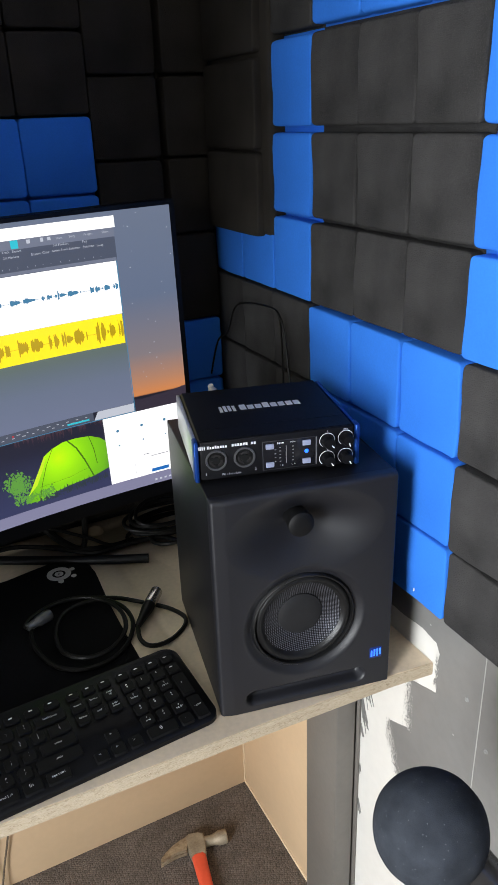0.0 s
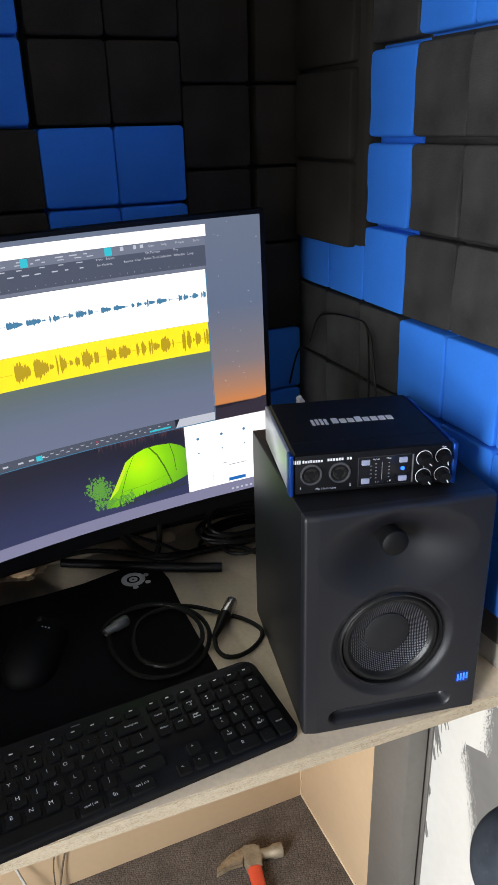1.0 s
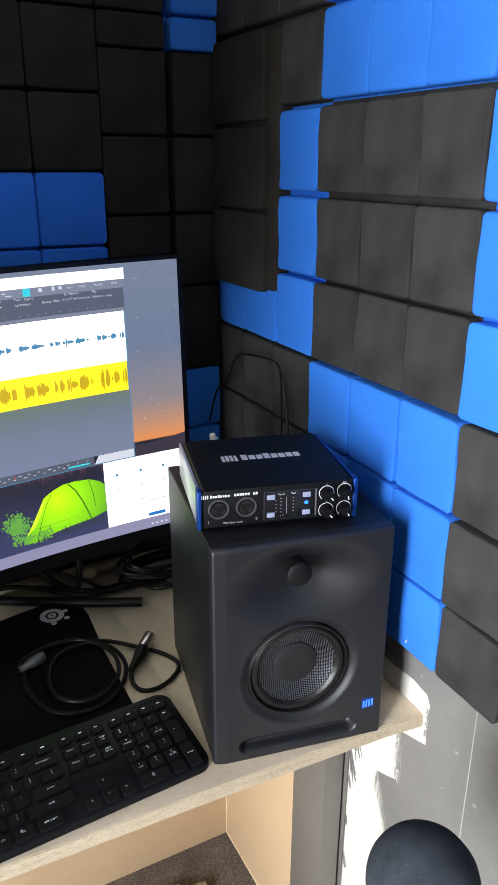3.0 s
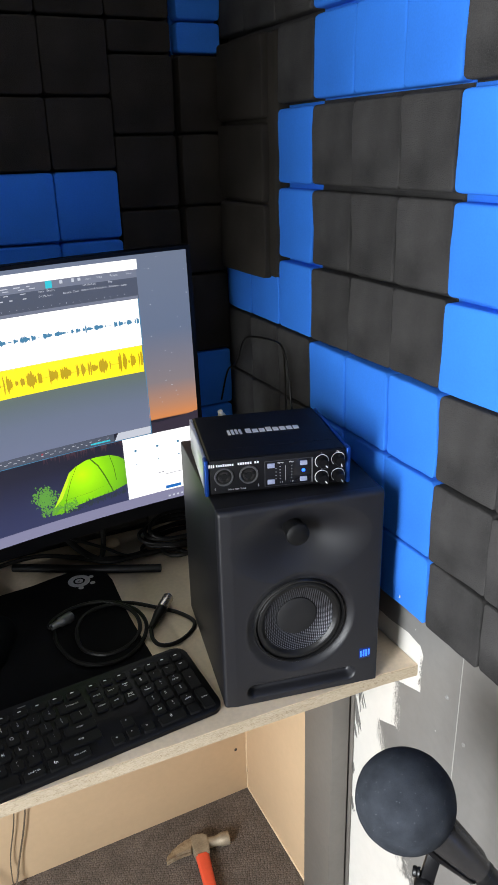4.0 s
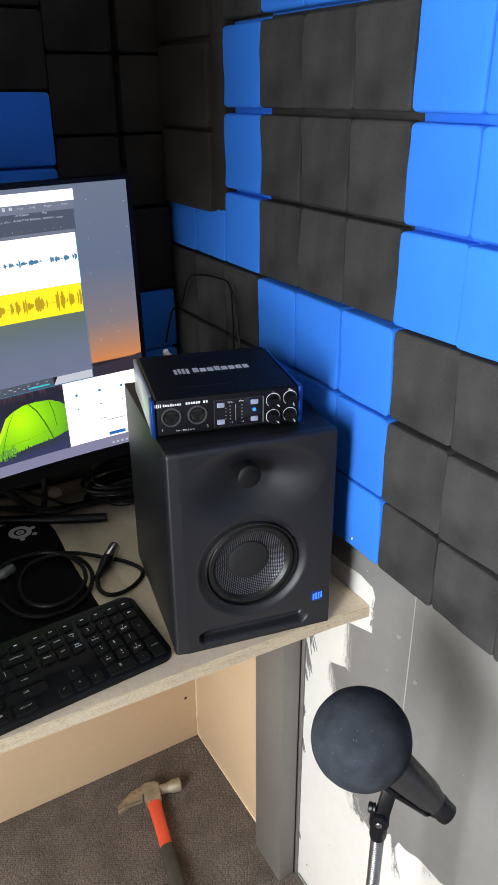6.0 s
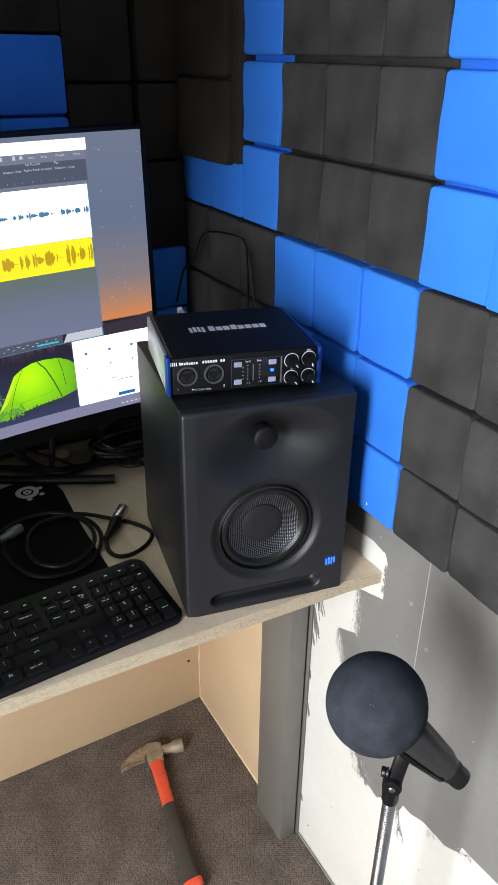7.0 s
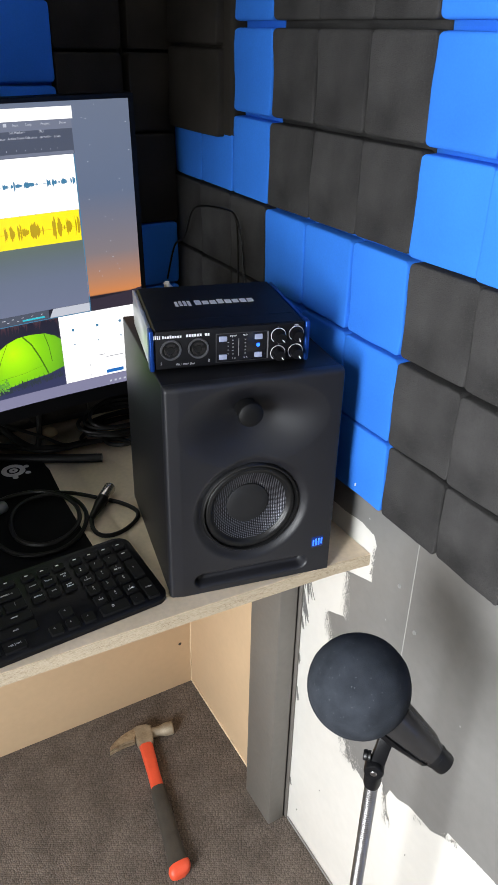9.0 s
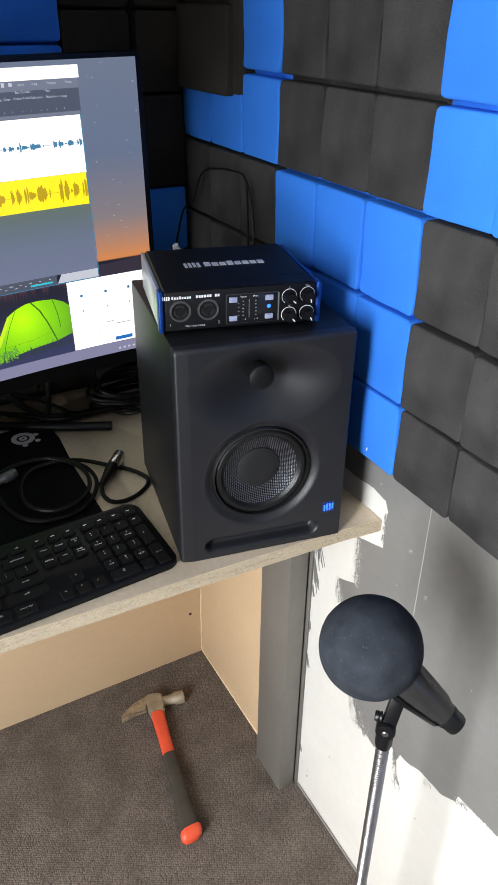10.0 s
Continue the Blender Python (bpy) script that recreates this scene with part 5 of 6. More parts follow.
def bar_mesh(w, n):
    if (w, n) not in GLYPH:
        b = bmesh.new()
        for i in range(n):
            box(b, -w / 2 + 0.0002 * i, w / 2 - 0.0002 * i, -0.0007 - 0.0034 * i, 0.0007 - 0.0034 * i, 0.0, 0.0002)
        me = to_mesh(b, "legend", 0)
        me.materials.append(LEGEND)
        GLYPH[(w, n)] = me
    return GLYPH[(w, n)]


def glyph_mesh(text):
    if text not in GLYPH:
        me = lettering(text, 0.0040 if len(text) > 2 else 0.0066 if text.isalnum() else 0.0050)
        me.materials.append(LEGEND)
        GLYPH[text] = me
    return GLYPH[text]


def key(x, y, w, h, text):
    """A key at x, y (its middle) with a letter, a bar, or nothing on it."""
    ob = part("key", key_mesh(w, h), KEYCAP, keyboard, at=pose(x, y, key_top(y) + 0.001, math.degrees(SLOPE), 0, 0))
    if not text:
        return
    me = bar_mesh(0.0070 if w > 0.022 else 0.0042, 1) if text == "-" else bar_mesh(0.0021, 2) if text == "=" else glyph_mesh(text)
    part("legend", me, LEGEND, ob, at=pose(-0.0015 if len(text) < 3 else 0.0, 0.0016 if len(text) < 3 else 0.0008, 0.0024))


ROW_Y = [0.0140, 0.0335, 0.0530, 0.0725, 0.0920, 0.1105]
main_left = -KW + 0.009
ROWS_KEYS = [
    [(1.25, "ctrl"), (1, "fn"), (1.25, "-"), (1.25, "-"), (5.0, ""), (1.50, "cmd | alt"), (1.25, "fn"), (1.50, "opt | ctrl")],
    [(2.25, "shift"), (1, "Z"), (1, "X"), (1, "C"), (1, "V"), (1, "B"), (1, "N"), (1, "M"), (1, "<\n,"), (1, ">\n."), (1, "?\n/"), (2.75, "shift")],
    [(1.75, "-"), (1, "A"), (1, "S"), (1, "D"), (1, "F"), (1, "G"), (1, "H"), (1, "J"), (1, "K"), (1, "L"), (1, ":\n;"), (1, "\"\n'"), (2.25, "enter")],
    [(1.5, "-"), (1, "Q"), (1, "W"), (1, "E"), (1, "R"), (1, "T"), (1, "Y"), (1, "U"), (1, "I"), (1, "O"), (1, "P"), (1, "{\n["), (1, "}\n]"), (1.5, "|\n\\")],
    [(1, "="), (1, "!\n1"), (1, "@\n2"), (1, "#\n3"), (1, "$\n4"), (1, "%\n5"), (1, "^\n6"), (1, "&\n7"), (1, "*\n8"), (1, "(\n9"), (1, ")\n0"), (1, "_\n-"), (1, "+\n="), (2, "backspace")],
    [(1.15, "-")] * 13,
]
for row, keys in enumerate(ROWS_KEYS):
    x = main_left
    for w, text in keys:
        h = 0.0164 if row < 5 else 0.0120
        key(x + w * U / 2, ROW_Y[row], w * U - 0.0034, h, text)
        x += w * U
nav = main_left + 15 * U + 0.003
pad_x = nav + 3 * U + 0.003
for c in range(3):
    key(nav + (c + 0.5) * U, ROW_Y[5], U - 0.0034, 0.0120, "-")
    for r, words in ((4, ("insert", "home", "page\nup")), (3, ("delete", "end", "page\ndown"))):
        key(nav + (c + 0.5) * U, ROW_Y[r], U - 0.0034, 0.0164, words[c])
    key(nav + (c + 0.5) * U, ROW_Y[0], U - 0.0034, 0.0164, "^" if c == 1 else "<" if c == 0 else ">")
key(nav + 1.5 * U, ROW_Y[1], U - 0.0034, 0.0164, "^")
for c in range(4):
    key(pad_x + (c + 0.5) * U, ROW_Y[5], U - 0.0034, 0.0120, "-")
    key(pad_x + (c + 0.5) * U, ROW_Y[4], U - 0.0034, 0.0164, "=" if c == 0 else "/*-"[c - 1])
for r, digits in ((3, ("7\nhome", "8\n^", "9\npg up")), (2, ("4\n<", "5", "6\n>")), (1, ("1\nend", "2\nv", "3\npg dn"))):
    for c, d in enumerate(digits):
        key(pad_x + (c + 0.5) * U, ROW_Y[r], U - 0.0034, 0.0164, d)
key(pad_x + 3.5 * U, (ROW_Y[3] + ROW_Y[2]) / 2, U - 0.0034, 0.0360, "+")
key(pad_x + 3.5 * U, (ROW_Y[1] + ROW_Y[0]) / 2, U - 0.0034, 0.0360, "enter")
key(pad_x + 1.0 * U, ROW_Y[0], 2 * U - 0.0034, 0.0164, "0")
key(pad_x + 2.5 * U, ROW_Y[0], U - 0.0034, 0.0164, ".")
part("maker_bar", boxed(-0.232, -0.222, 0.1215, 0.1230, key_top(0.122), key_top(0.122) + 0.0003), surface("grey_print", (0.2, 0.2, 0.2), 0.6, bump=0), keyboard)

# mouse
mouse = thing("computer_mouse", pose(-0.010, 0.864, DESK + 0.0032, 0, 0, -24), "black computer mouse on the mouse pad", "computer mouse")
bm = bmesh.new()
bmesh.ops.create_uvsphere(bm, u_segments=32, v_segments=18, radius=1.0)
for v in bm.verts:
    x, y, z = v.co
    w = 0.0385 * (1 - 0.10 * math.exp(-((y - 0.05) / 0.35) ** 2))
    px = math.copysign(abs(x) ** 0.8, x) * w
    pz = max(z, -0.05) * (0.038 - 0.008 * y)
    v.co = (px, math.copysign(abs(y) ** 0.85, y) * 0.066, max(0.0004, pz + 0.002))
part("shell", bm, surface("black_mouse_shell", (0.003, 0.003, 0.0032), 0.6, vary=0.2, fine=500, bump=0.05, specular=0.1), mouse)
bm = lathe(bmesh.new(), [(0.0, -0.0035), (0.0085, -0.0035), (0.0100, -0.002), (0.0100, 0.002), (0.0085, 0.0035), (0.0, 0.0035)], Matrix.Translation((0, 0.034, 0.0265)) @ pose(0, 0, 0, 0, 90, 0), 22)
part("scroll_wheel", bm, RUBBER, mouse)
bm = bmesh.new()
for k in range(3):
    lathe(bm, [(0.0, 0.0006), (0.0011, 0.0004), (0.0011, 0.0)], Matrix.Translation((0.010 + 0.004 * k, 0.012, 0.0385 - 0.0012 * k)), 8)
part("mode_light", bm, LEGEND, mouse, "row of tiny pale dots")

# microphone cable lying in loops on the pad
Z = DESK + 0.0064
lead = [(0.2140, 0.7930, 0.004), (0.2095, 0.7720, 0.001), (0.215, 0.756, -0.001), (0.232, 0.752, -0.003), (0.254, 0.758, -0.003), (0.275, 0.775, -0.003), (0.280, 0.794, -0.003), (0.267, 0.822, -0.003), (0.243, 0.847, -0.002), (0.214, 0.871, 0.001)]
first_turn = [(0.189, 0.888), (0.160, 0.904), (0.127, 0.905), (0.098, 0.887), (0.084, 0.850), (0.084, 0.812), (0.098, 0.772), (0.124, 0.751), (0.158, 0.748), (0.190, 0.768), (0.212, 0.808), (0.210, 0.850)]
second_turn = [(0.187, 0.878), (0.156, 0.880), (0.129, 0.865), (0.113, 0.832), (0.110, 0.797), (0.120, 0.774), (0.142, 0.760), (0.172, 0.766), (0.196, 0.791), (0.204, 0.828), (0.194, 0.864), (0.166, 0.892), (0.126, 0.897), (0.094, 0.884), (0.080, 0.869), (0.0835, 0.8625)]
pts = [(x, y, Z + z) for x, y, z in lead]
pts += [(x, y, Z + 0.0002 * k) for k, (x, y) in enumerate(first_turn)]
pts += [(x, y, Z + 0.0040 + 0.0030 * math.sin(math.pi * k / 15)) for k, (x, y) in enumerate(second_turn)]
xlr = thing("microphone_cable", pose(0.15, 0.82, DESK + 0.0032), "black microphone cable in loose loops with metal plugs", "cable")
part("lead", tube(bmesh.new(), curve_points(pts, 8), 0.0031, 8), CABLE, xlr, world=True)


def plug_axis(a, b):
    """The matrix and length of a cable plug lying between two points."""
    a, b = Vector(a), Vector(b)
    d = b - a
    m = Matrix.Translation(a) @ d.to_track_quat("Z", "X").to_matrix().to_4x4()
    n = d.length
    return m, n


m, n = plug_axis((0.2140, 0.7930, DESK + 0.0110), (0.2640, 0.8550, DESK + 0.0120))
part("plug_tail", lathe(bmesh.new(), [(0.0, 0.0), (0.0042, 0.0), (0.0060, n * 0.25), (0.0082, n * 0.45), (0.0086, n * 0.60), (0.0, n * 0.60)], m, 20), CABLE, xlr, "black rubber plug body", world=True)
part("plug_barrel", lathe(bmesh.new(), [(0.0084, n * 0.60), (0.0088, n * 0.62), (0.0088, n * 0.98), (0.0084, n), (0.0074, n), (0.0074, n * 0.80), (0.0, n * 0.80)], m, 24), PLUG_METAL, xlr, "shiny metal plug barrel", world=True)
m, n = plug_axis((0.0850, 0.8630, DESK + 0.0125), (0.1160, 0.8775, DESK + 0.0120))
part("socket_collar", lathe(bmesh.new(), [(0.0, -0.004), (0.0050, -0.004), (0.0062, n * 0.30), (0.0078, n * 0.38), (0.0082, n * 0.55), (0.0078, n * 0.60), (0.0084, n * 0.66), (0.0084, n * 0.94), (0.0074, n), (0.0, n)], m, 22), surface("grey_metal_socket", (0.15, 0.15, 0.15), 0.38, 0.7), xlr, "grey metal plug end", world=True)
bm = boxed(-0.0035, 0.0035, -0.0100, -0.0068, n * 0.42, n * 0.70, bevel=0.0008)
bm.transform(m)
part("latch", bm, CABLE, xlr, world=True)

# heap of black cable beside the loudspeaker
coil = thing("coiled_cable", pose(0.345, 1.035, DESK), "coil of thick black cable heaped on the desk", "cable")
pts = []
for k in range(63):
    a = radians(k * 40)
    s = k / 62
    pts.append((0.350 + 0.006 * math.sin(k * 0.9) + (0.066 - 0.006 * math.cos(k * 0.55)) * math.cos(a), 1.022 + (0.030 + 0.004 * math.sin(k * 0.8)) * math.sin(a), DESK + 0.009 + 0.036 * s + 0.012 * math.sin(a) * s + 0.0018 * math.sin(k)))
for k in range(10):
    a = radians(20 - k * 40)
    pts.append((0.338 + 0.033 * math.cos(a), 0.987 + 0.031 * math.sin(a), DESK + 0.024 - 0.0020 * k))
part("lead", tube(bmesh.new(), curve_points(pts, 5), 0.0033, 8), CABLE, coil, world=True)
desk_lead = thing("power_cable", pose(0.2, 1.02, DESK), "glossy black power cable running over the desk", "cable")
pts = [(-0.30, 1.045, DESK + 0.006), (-0.15, 1.075, DESK + 0.005), (-0.03, 1.078, DESK + 0.006), (0.08, 1.066, DESK + 0.022), (0.130, 1.056, DESK + 0.019), (0.176, 1.021, DESK + 0.018), (0.210, 0.996, DESK + 0.016), (0.254, 1.000, DESK + 0.012), (0.303, 1.001, DESK + 0.010), (0.329, 0.993, DESK + 0.010), (0.352, 0.968, DESK + 0.006), (0.372, 0.94, DESK + 0.0045)]
part("lead", tube(bmesh.new(), curve_points(pts, 8), 0.0038, 8), CABLE, desk_lead, world=True)
hang = thing("display_cable", pose(0.23, 1.03, DESK), "black display cables hanging behind the monitor", "cable")
part("lead", tube(bmesh.new(), curve_points([(0.216, 1.012, 0.94), (0.213, 1.014, 0.87), (0.209, 1.014, 0.82), (0.203, 1.016, 0.772), (0.190, 1.030, DESK + 0.012), (0.150, 1.070, DESK + 0.0045)], 8), 0.0044, 8), CABLE, hang, world=True)
part("lead", tube(bmesh.new(), curve_points([(0.115, 1.040, 0.90), (0.135, 1.030, 0.84), (0.158, 1.022, 0.800), (0.190, 1.018, 0.768), (0.216, 1.010, DESK + 0.0125), (0.255, 1.015, DESK + 0.0045)], 8), 0.0056, 8), CABLE, hang, world=True)
part("lead", tube(bmesh.new(), curve_points([(0.110, 1.010, 0.86), (0.150, 1.006, 0.825), (0.180, 1.006, 0.806), (0.212, 1.006, 0.786), (0.244, 1.010, DESK + 0.013), (0.285, 1.025, DESK + 0.0045)], 8), 0.0026, 8), CABLE, hang, world=True)

# plug standing at the back of the interface, and a thin lead on the foam
plug = thing("jack_plug", pose(0.345, 0.80, 1.04), "pale plug with a black lead behind the interface", "plug")
m, n = plug_axis((0.3480, 0.796, 1.056), (0.3395, 0.793, 1.080))
part("barrel", lathe(bmesh.new(), [(0.0, 0.0), (0.0056, 0.0), (0.0058, n * 0.70), (0.0040, n * 0.80), (0.0036, n), (0.0, n)], m, 16), PLUG, plug, world=True)
part("collar", lathe(bmesh.new(), [(0.0060, n * 0.36), (0.0063, n * 0.38), (0.0063, n * 0.52), (0.0060, n * 0.54)], m, 16), RUBBER, plug, world=True)
part("lead", tube(bmesh.new(), curve_points([(0.350, 0.792, 1.050), (0.352, 0.795, 1.040), (0.37, 0.83, 1.02), (0.38, 0.87, 0.90), (0.39, 0.90, DESK + 0.004)], 6), 0.0022, 6), RUBBER, plug, world=True)
lead_thing = thing("thin_cable", pose(0.46, 0.9, 1.0), "thin black cable arching against the corner foam", "cable")
part("lead", tube(bmesh.new(), curve_points([(0.462, 0.830, 0.98), (0.470, 0.842, 1.045), (0.477, 0.858, 1.110), (0.478, 0.868, 1.134), (0.478, 0.890, 1.139), (0.478, 0.960, 1.132), (0.476, 1.000, 1.118), (0.472, 1.022, 1.075), (0.465, 1.045, 1.055), (0.455, 1.055, 1.00)], 6), 0.0015, 6), CABLE, lead_thing, world=True)
part("lead", tube(bmesh.new(), curve_points([(0.468, 0.812, 1.00), (0.474, 0.835, 1.07), (0.478, 0.855, 1.120), (0.478, 0.872, 1.138)], 6), 0.0016, 6), CABLE, lead_thing, world=True)

# wires under the desk
wires = thing("hanging_wires", pose(-0.03, 1.09, 0.0), "thin brown wires hanging down below the desk", "cable")
part("wire", tube(bmesh.new(), curve_points([(0.004, 1.098, 0.732), (-0.004, 1.100, 0.40), (-0.012, 1.099, 0.205), (-0.036, 1.098, 0.08), (-0.040, 1.080, 0.003)], 8), 0.0014, 6), WIRE, wires, world=True)
part("wire", tube(bmesh.new(), curve_points([(0.026, 1.098, 0.732), (0.020, 1.100, 0.40), (0.010, 1.099, 0.205), (-0.022, 1.098, 0.06), (-0.040, 1.075, 0.003)], 8), 0.0019, 6), WIRE, wires, world=True)
cord = thing("pale_cord", pose(-0.08, 1.05, 0.0), "pale grey cord slanting to the carpet", "cable")
part("cord", tube(bmesh.new(), curve_points([(-0.16, 1.100, 0.36), (-0.115, 1.095, 0.17), (-0.070, 1.060, 0.004), (-0.062, 1.03, 0.004)], 8), 0.003, 6), surface("pale_cord_sheath", (0.5, 0.48, 0.44), 0.5, bump=0), cord, world=True)

# ---- hammer on the carpet ----
hx, hy = Vector((0.340, 1.008, 0.0)), Vector((0.284, 0.690, 0.0))
axis = (hx - hy).normalized()
hammer = thing("claw_hammer", pose(hx.x, hx.y, 0.0, 0, 0, math.degrees(math.atan2(axis.y, axis.x)) - 90), "claw hammer with orange and charcoal handle lying on the carpet", "hammer")
# local: y runs from handle to head, x along the head towards the striking face
bm = lathe(bmesh.new(), [(0.0, 0.066), (0.0125, 0.066), (0.0142, 0.064), (0.0142, 0.048), (0.0125, 0.044), (0.0105, 0.036), (0.0110, 0.012), (0.0, 0.012)], Matrix.Translation((0, -0.004, 0.0150)) @ pose(0, 0, 0, 0, 90, 0), 20)
part("striking_face", bm, STEEL, hammer, "worn steel striking end")
bm = bmesh.new()
outline(bm, [(-0.020, 0.012), (-0.016, -0.020), (-0.013, -0.034), (0.016, -0.034), (0.018, -0.018), (0.020, 0.010), (0.010, 0.016), (-0.010, 0.018)], 0.003, 0.027, bevel=0.003)
part("head_body", bm, STEEL, hammer, "steel hammer head")
for zc in (0.0095, 0.0205):
    bm = bmesh.new()
    sections = [(-0.016, -0.001, 0.0140, 0.0055), (-0.034, -0.003, 0.0125, 0.0052), (-0.050, -0.008, 0.0105, 0.0048), (-0.064, -0.015, 0.0080, 0.0042), (-0.075, -0.022, 0.0048, 0.0030)]
    rings = []
    for x, y, hw, hh in sections:
        rings.append([bm.verts.new((x + 0.35 * hw * a, y + hw * a, zc + hh * b)) for a, b in ((-1, -0.7), (0, -1), (1, -0.7), (1, 0.7), (0, 1), (-1, 0.7))])
    for p, q in zip(rings, rings[1:]):
        for i in range(6):
            bm.faces.new((p[i], p[(i + 1) % 6], q[(i + 1) % 6], q[i]))
    bm.faces.new(rings[0]), bm.faces.new(rings[-1][::-1])
    part("claw", bm, RUST, hammer, "rust-stained claw prong")


def handle_piece(name, sections, material, label, skew=0.0):
    b = bmesh.new()
    rings = []
    for y, hw, hh, zc in sections:
        rings.append([b.verts.new((hw * math.copysign(abs(math.cos(a)) ** 0.7, math.cos(a)), y + skew * hw * math.cos(a), zc + hh * math.copysign(abs(math.sin(a)) ** 0.7, math.sin(a)))) for a in (2 * math.pi * i / 20 for i in range(20))])
    for p, q in zip(rings, rings[1:]):
        for i in range(20):
            b.faces.new((p[i], p[(i + 1) % 20], q[(i + 1) % 20], q[i]))
    b.faces.new(rings[0]), b.faces.new(rings[-1][::-1])
    part(name, b, material, hammer, label)


handle_piece("shaft", [(-0.032, 0.0145, 0.0105, 0.0150), (-0.060, 0.0140, 0.0105, 0.0150), (-0.100, 0.0128, 0.0105, 0.0145), (-0.142, 0.0130, 0.0110, 0.0140)], ORANGE, "orange plastic shaft")
handle_piece("grip", [(-0.139, 0.0140, 0.0122, 0.0140), (-0.146, 0.0152, 0.0130, 0.0138), (-0.172, 0.0146, 0.0132, 0.0138), (-0.215, 0.0162, 0.0138, 0.0140), (-0.255, 0.0158, 0.0136, 0.0140), (-0.290, 0.0178, 0.0140, 0.0142), (-0.307, 0.0200, 0.0142, 0.0144)], GRIP, "charcoal rubber grip", 0.12)
handle_piece("end_cap", [(-0.3065, 0.0204, 0.0145, 0.0148), (-0.311, 0.0216, 0.0143, 0.0147), (-0.317, 0.0212, 0.0132, 0.0142), (-0.323, 0.0180, 0.0105, 0.0135), (-0.327, 0.0110, 0.0065, 0.0128)], ORANGE, "orange end cap", 0.22)

# ---- microphone on its stand ----
ball, tail, base = Vector((0.3315, 0.3400, 0.8055)), Vector((0.3892, 0.2667, 0.7376)), Vector((0.3375, 0.309, 0.0))
mic = thing("microphone", Matrix.Translation(ball), "grey handheld microphone with a round charcoal foam windscreen", "microphone")
d = tail - ball
n = d.length
m = d.to_track_quat("Z", "X").to_matrix().to_4x4()
bm = bmesh.new()
bmesh.ops.create_icosphere(bm, subdivisions=5, radius=0.0502)
for v in bm.verts:
    v.co *= 1 + 0.006 * noise.noise(v.co * 60) + 0.004 * noise.noise(v.co * 220)
part("windscreen", bm, WIND_FOAM, mic, "round charcoal foam windscreen", smooth=80)
part("body", lathe(bmesh.new(), [(0.0, 0.030), (0.0215, 0.030), (0.0212, 0.048), (0.0192, 0.066), (0.0164, 0.088), (0.0132, n - 0.020), (0.0126, n - 0.0165)], m, 36), MIC_BODY, mic, "tapered grey metal body")
part("end_ring", lathe(bmesh.new(), [(0.0124, n - 0.018), (0.0127, n - 0.0165), (0.0127, n - 0.0125), (0.0118, n - 0.0120), (0.0116, n - 0.003), (0.0108, n), (0.0086, n - 0.001), (0.0, n - 0.003)], m, 30), RUBBER, mic, "black connector end")
stand = thing("microphone_stand", Matrix.Translation(base), "chrome gooseneck microphone stand with a black clip", "microphone stand")
profile = []
for k in range(200):
    z = 0.697 - 0.0034 * k
    profile += [(0.0058, z), (0.0070, z - 0.0010), (0.0070, z - 0.0019), (0.0058, z - 0.0030)]
    if z < 0.14:
        break
part("gooseneck", lathe(bmesh.new(), profile, None, 18), CHROME, stand, "ribbed chrome gooseneck", smooth=30)
part("lower_pole", lathe(bmesh.new(), [(0.0, 0.15), (0.0100, 0.15), (0.0100, 0.02), (0.016, 0.018), (0.016, 0.010)], None, 24), CHROME, stand)
part("base_plate", lathe(bmesh.new(), [(0.0, 0.016), (0.03, 0.0155), (0.085, 0.012), (0.105, 0.007), (0.108, 0.0005), (0.0, 0.0005)], None, 48), PLASTIC, stand, "round black base plate")
joint = Matrix.Translation((0, 0, 0.7190)) @ pose(0, 0, 0, 0, 0, -45)
bm = lathe(bmesh.new(), [(0.0, 0.692), (0.0080, 0.692), (0.0088, 0.695), (0.0088, 0.711), (0.0080, 0.716), (0.0, 0.716)], None, 24)
part("clip_socket", bm, PLASTIC, stand)
bm = lathe(bmesh.new(), [(0.0, -0.0085), (0.0088, -0.0085), (0.0100, -0.0070), (0.0100, 0.0070), (0.0088, 0.0085), (0.0, 0.0085)], joint @ pose(0, 0, 0, 90, 0, 0), 26)
part("clip_joint", bm, PLASTIC, stand, "round black clip hinge")
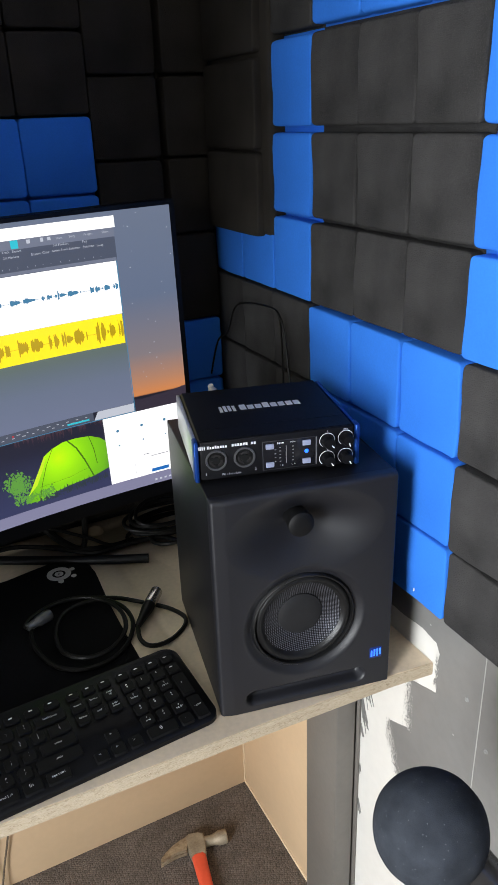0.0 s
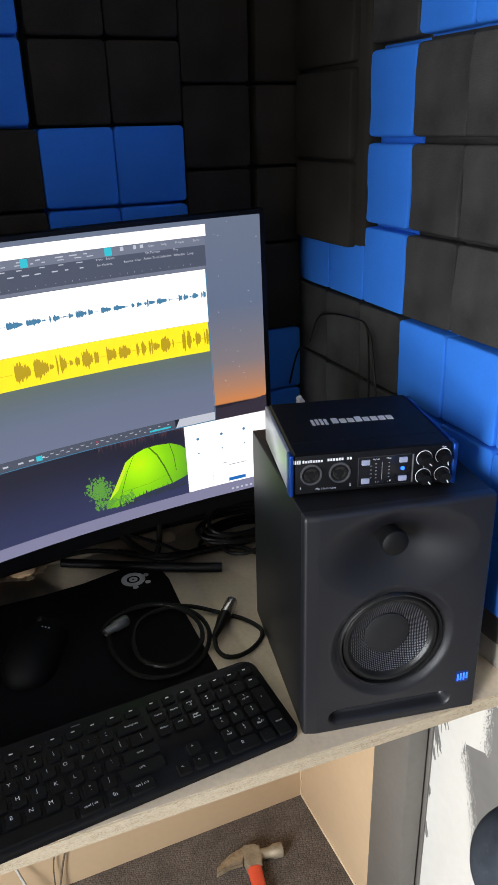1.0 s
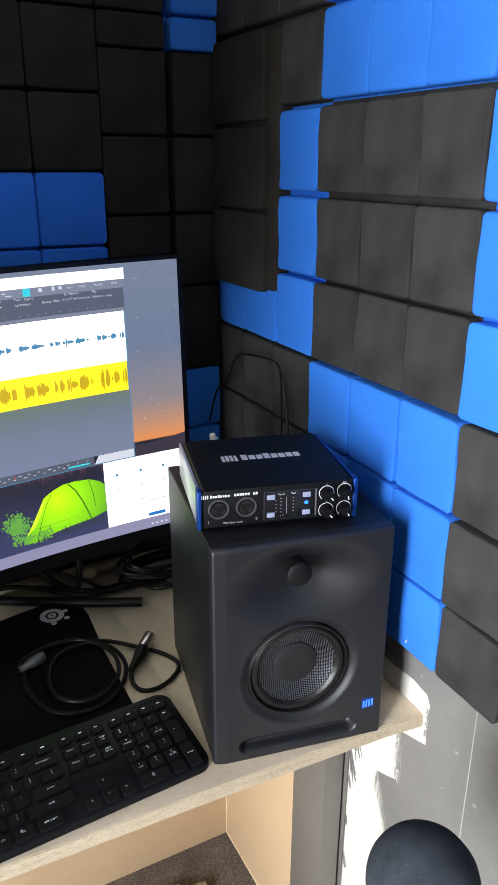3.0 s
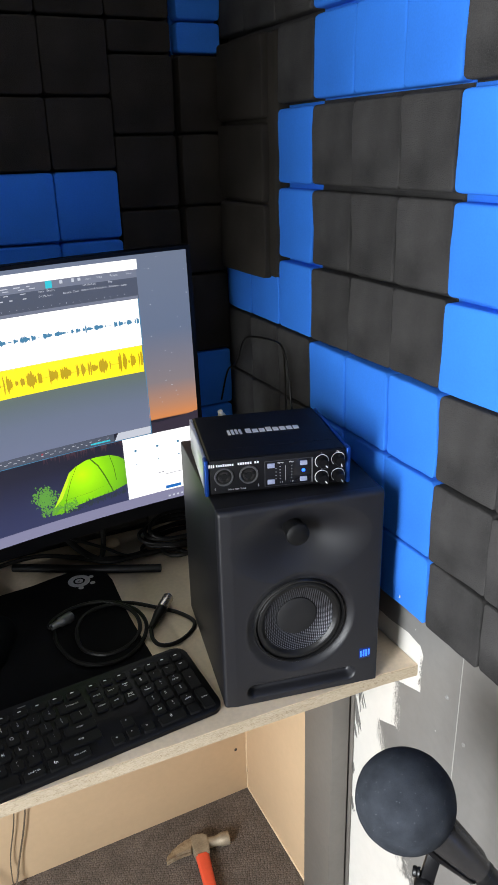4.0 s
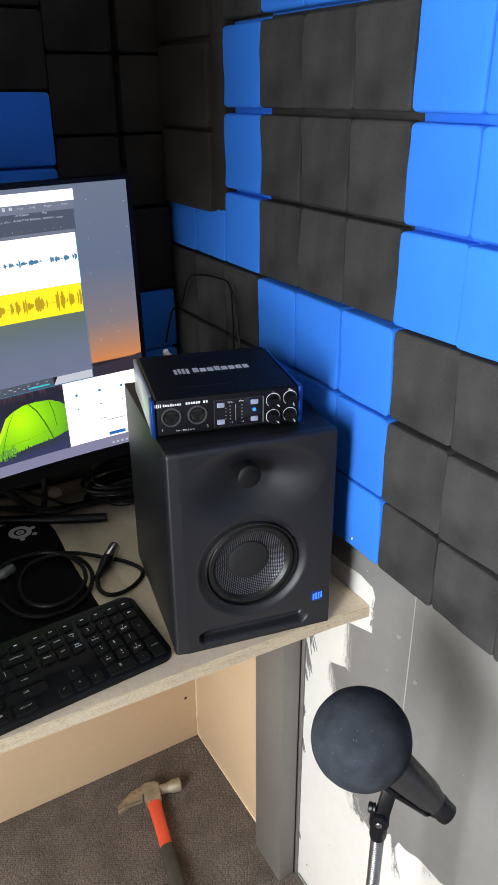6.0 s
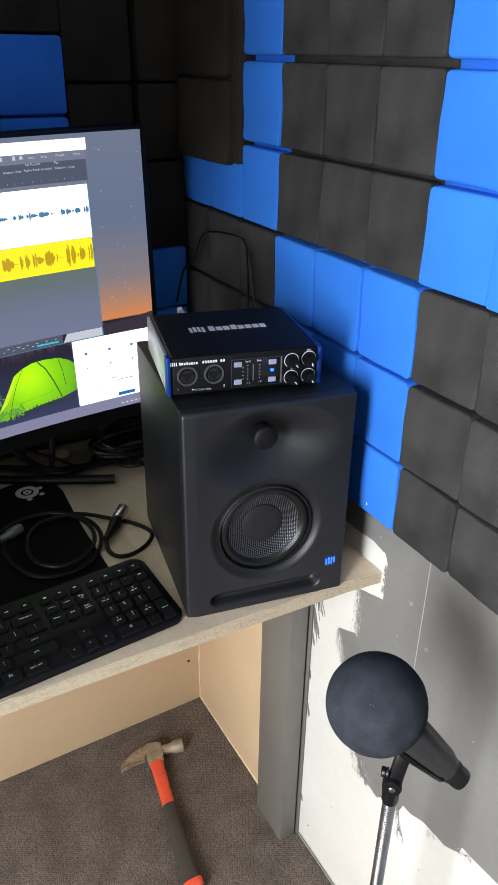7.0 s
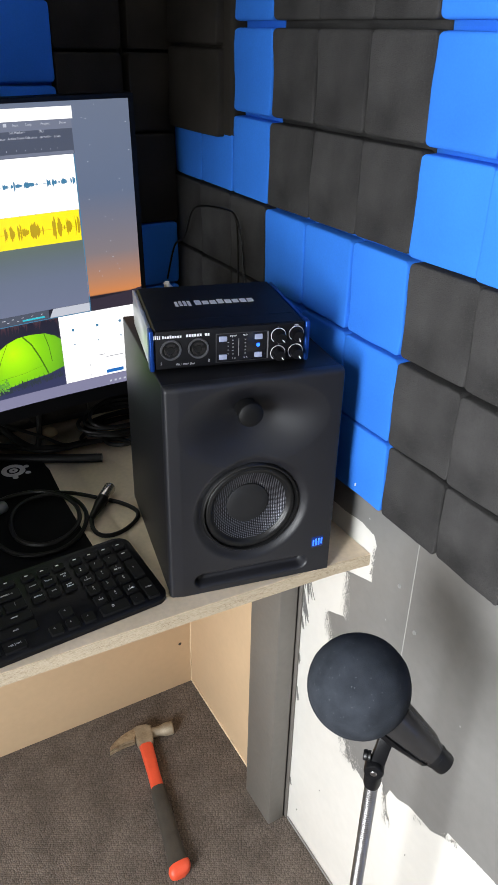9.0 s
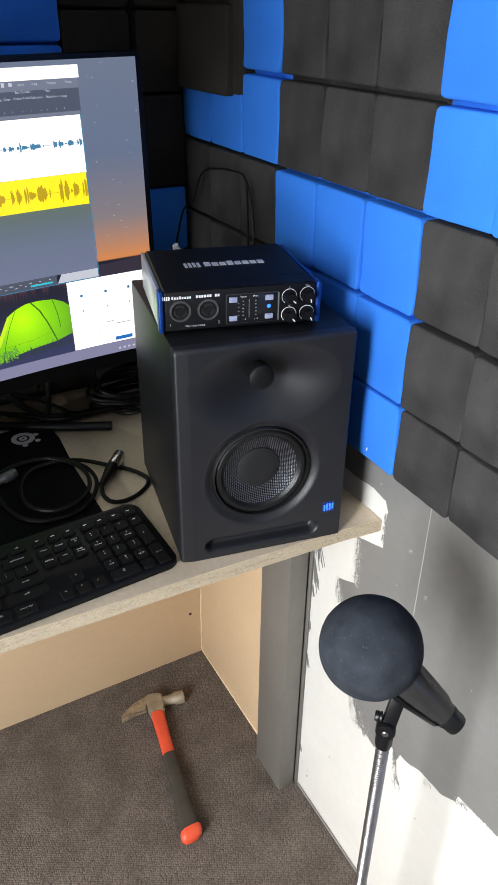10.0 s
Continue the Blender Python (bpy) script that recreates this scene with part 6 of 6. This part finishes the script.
bm = lathe(bmesh.new(), [(0.0, 0.0100), (0.0026, 0.0098), (0.0034, 0.0090), (0.0034, 0.0080)], joint @ pose(0, 0, 0, 90, 0, 0), 14)
part("clip_screw", bm, CHROME, stand, "small steel clip screw")
bm = lathe(bmesh.new(), [(0.0, -0.0125), (0.0046, -0.0125), (0.0054, -0.0115), (0.0054, -0.0085), (0.0046, -0.0080), (0.0054, -0.0070), (0.0054, -0.0050), (0.0, -0.0050)], joint @ Matrix.Translation((0, 0.001, 0.0125)) @ pose(0, 0, 0, 0, 90, 0), 20)
part("clip_knob", bm, RUBBER, stand, "small black tightening knob")
# the cradle grips the body from below, most of its length
mid = ball + d * 0.62 - base
m2 = Matrix.Translation(mid) @ m
bm = bmesh.new()
down = m.to_3x3().inverted() @ Vector((0, 0, -1))
a0 = math.atan2(down.y, down.x)
turns = range(-82, 83, 8)
rings = []
for zz, r in ((-0.034, 0.0222), (-0.033, 0.0240), (-0.010, 0.0222), (0.024, 0.0166), (0.025, 0.0156), (0.025, 0.0144), (-0.010, 0.0194), (-0.034, 0.0216)):
    rings.append([bm.verts.new((r * math.cos(a0 + radians(t)), r * math.sin(a0 + radians(t)), zz)) for t in turns])
for i in range(len(rings)):
    p, q = rings[i], rings[(i + 1) % len(rings)]
    for k in range(len(p) - 1):
        bm.faces.new((p[k], p[k + 1], q[k + 1], q[k]))
bm.faces.new([r[0] for r in rings]), bm.faces.new([r[-1] for r in rings][::-1])
bm.transform(m2)
part("clip_cradle", bm, PLASTIC, stand, "black plastic clip cradle")
foot_at = ball + d * 0.37 - base + Vector((0.0, 0.0, -0.017))
bm = boxed(-0.0062, 0.0085, -0.0055, 0.0055, -0.002, 0.040, bevel=0.0022)
slant = joint.to_3x3().inverted() @ (foot_at - Vector((0, 0, 0.7190)))
for v in bm.verts:
    t = max(0.0, v.co.z) / 0.040
    v.co += Vector((slant.x * t, slant.y * t, (slant.z - 0.040) * t))
bm.transform(joint)
part("clip_bracket", bm, PLASTIC, stand, "black plastic clip bracket")
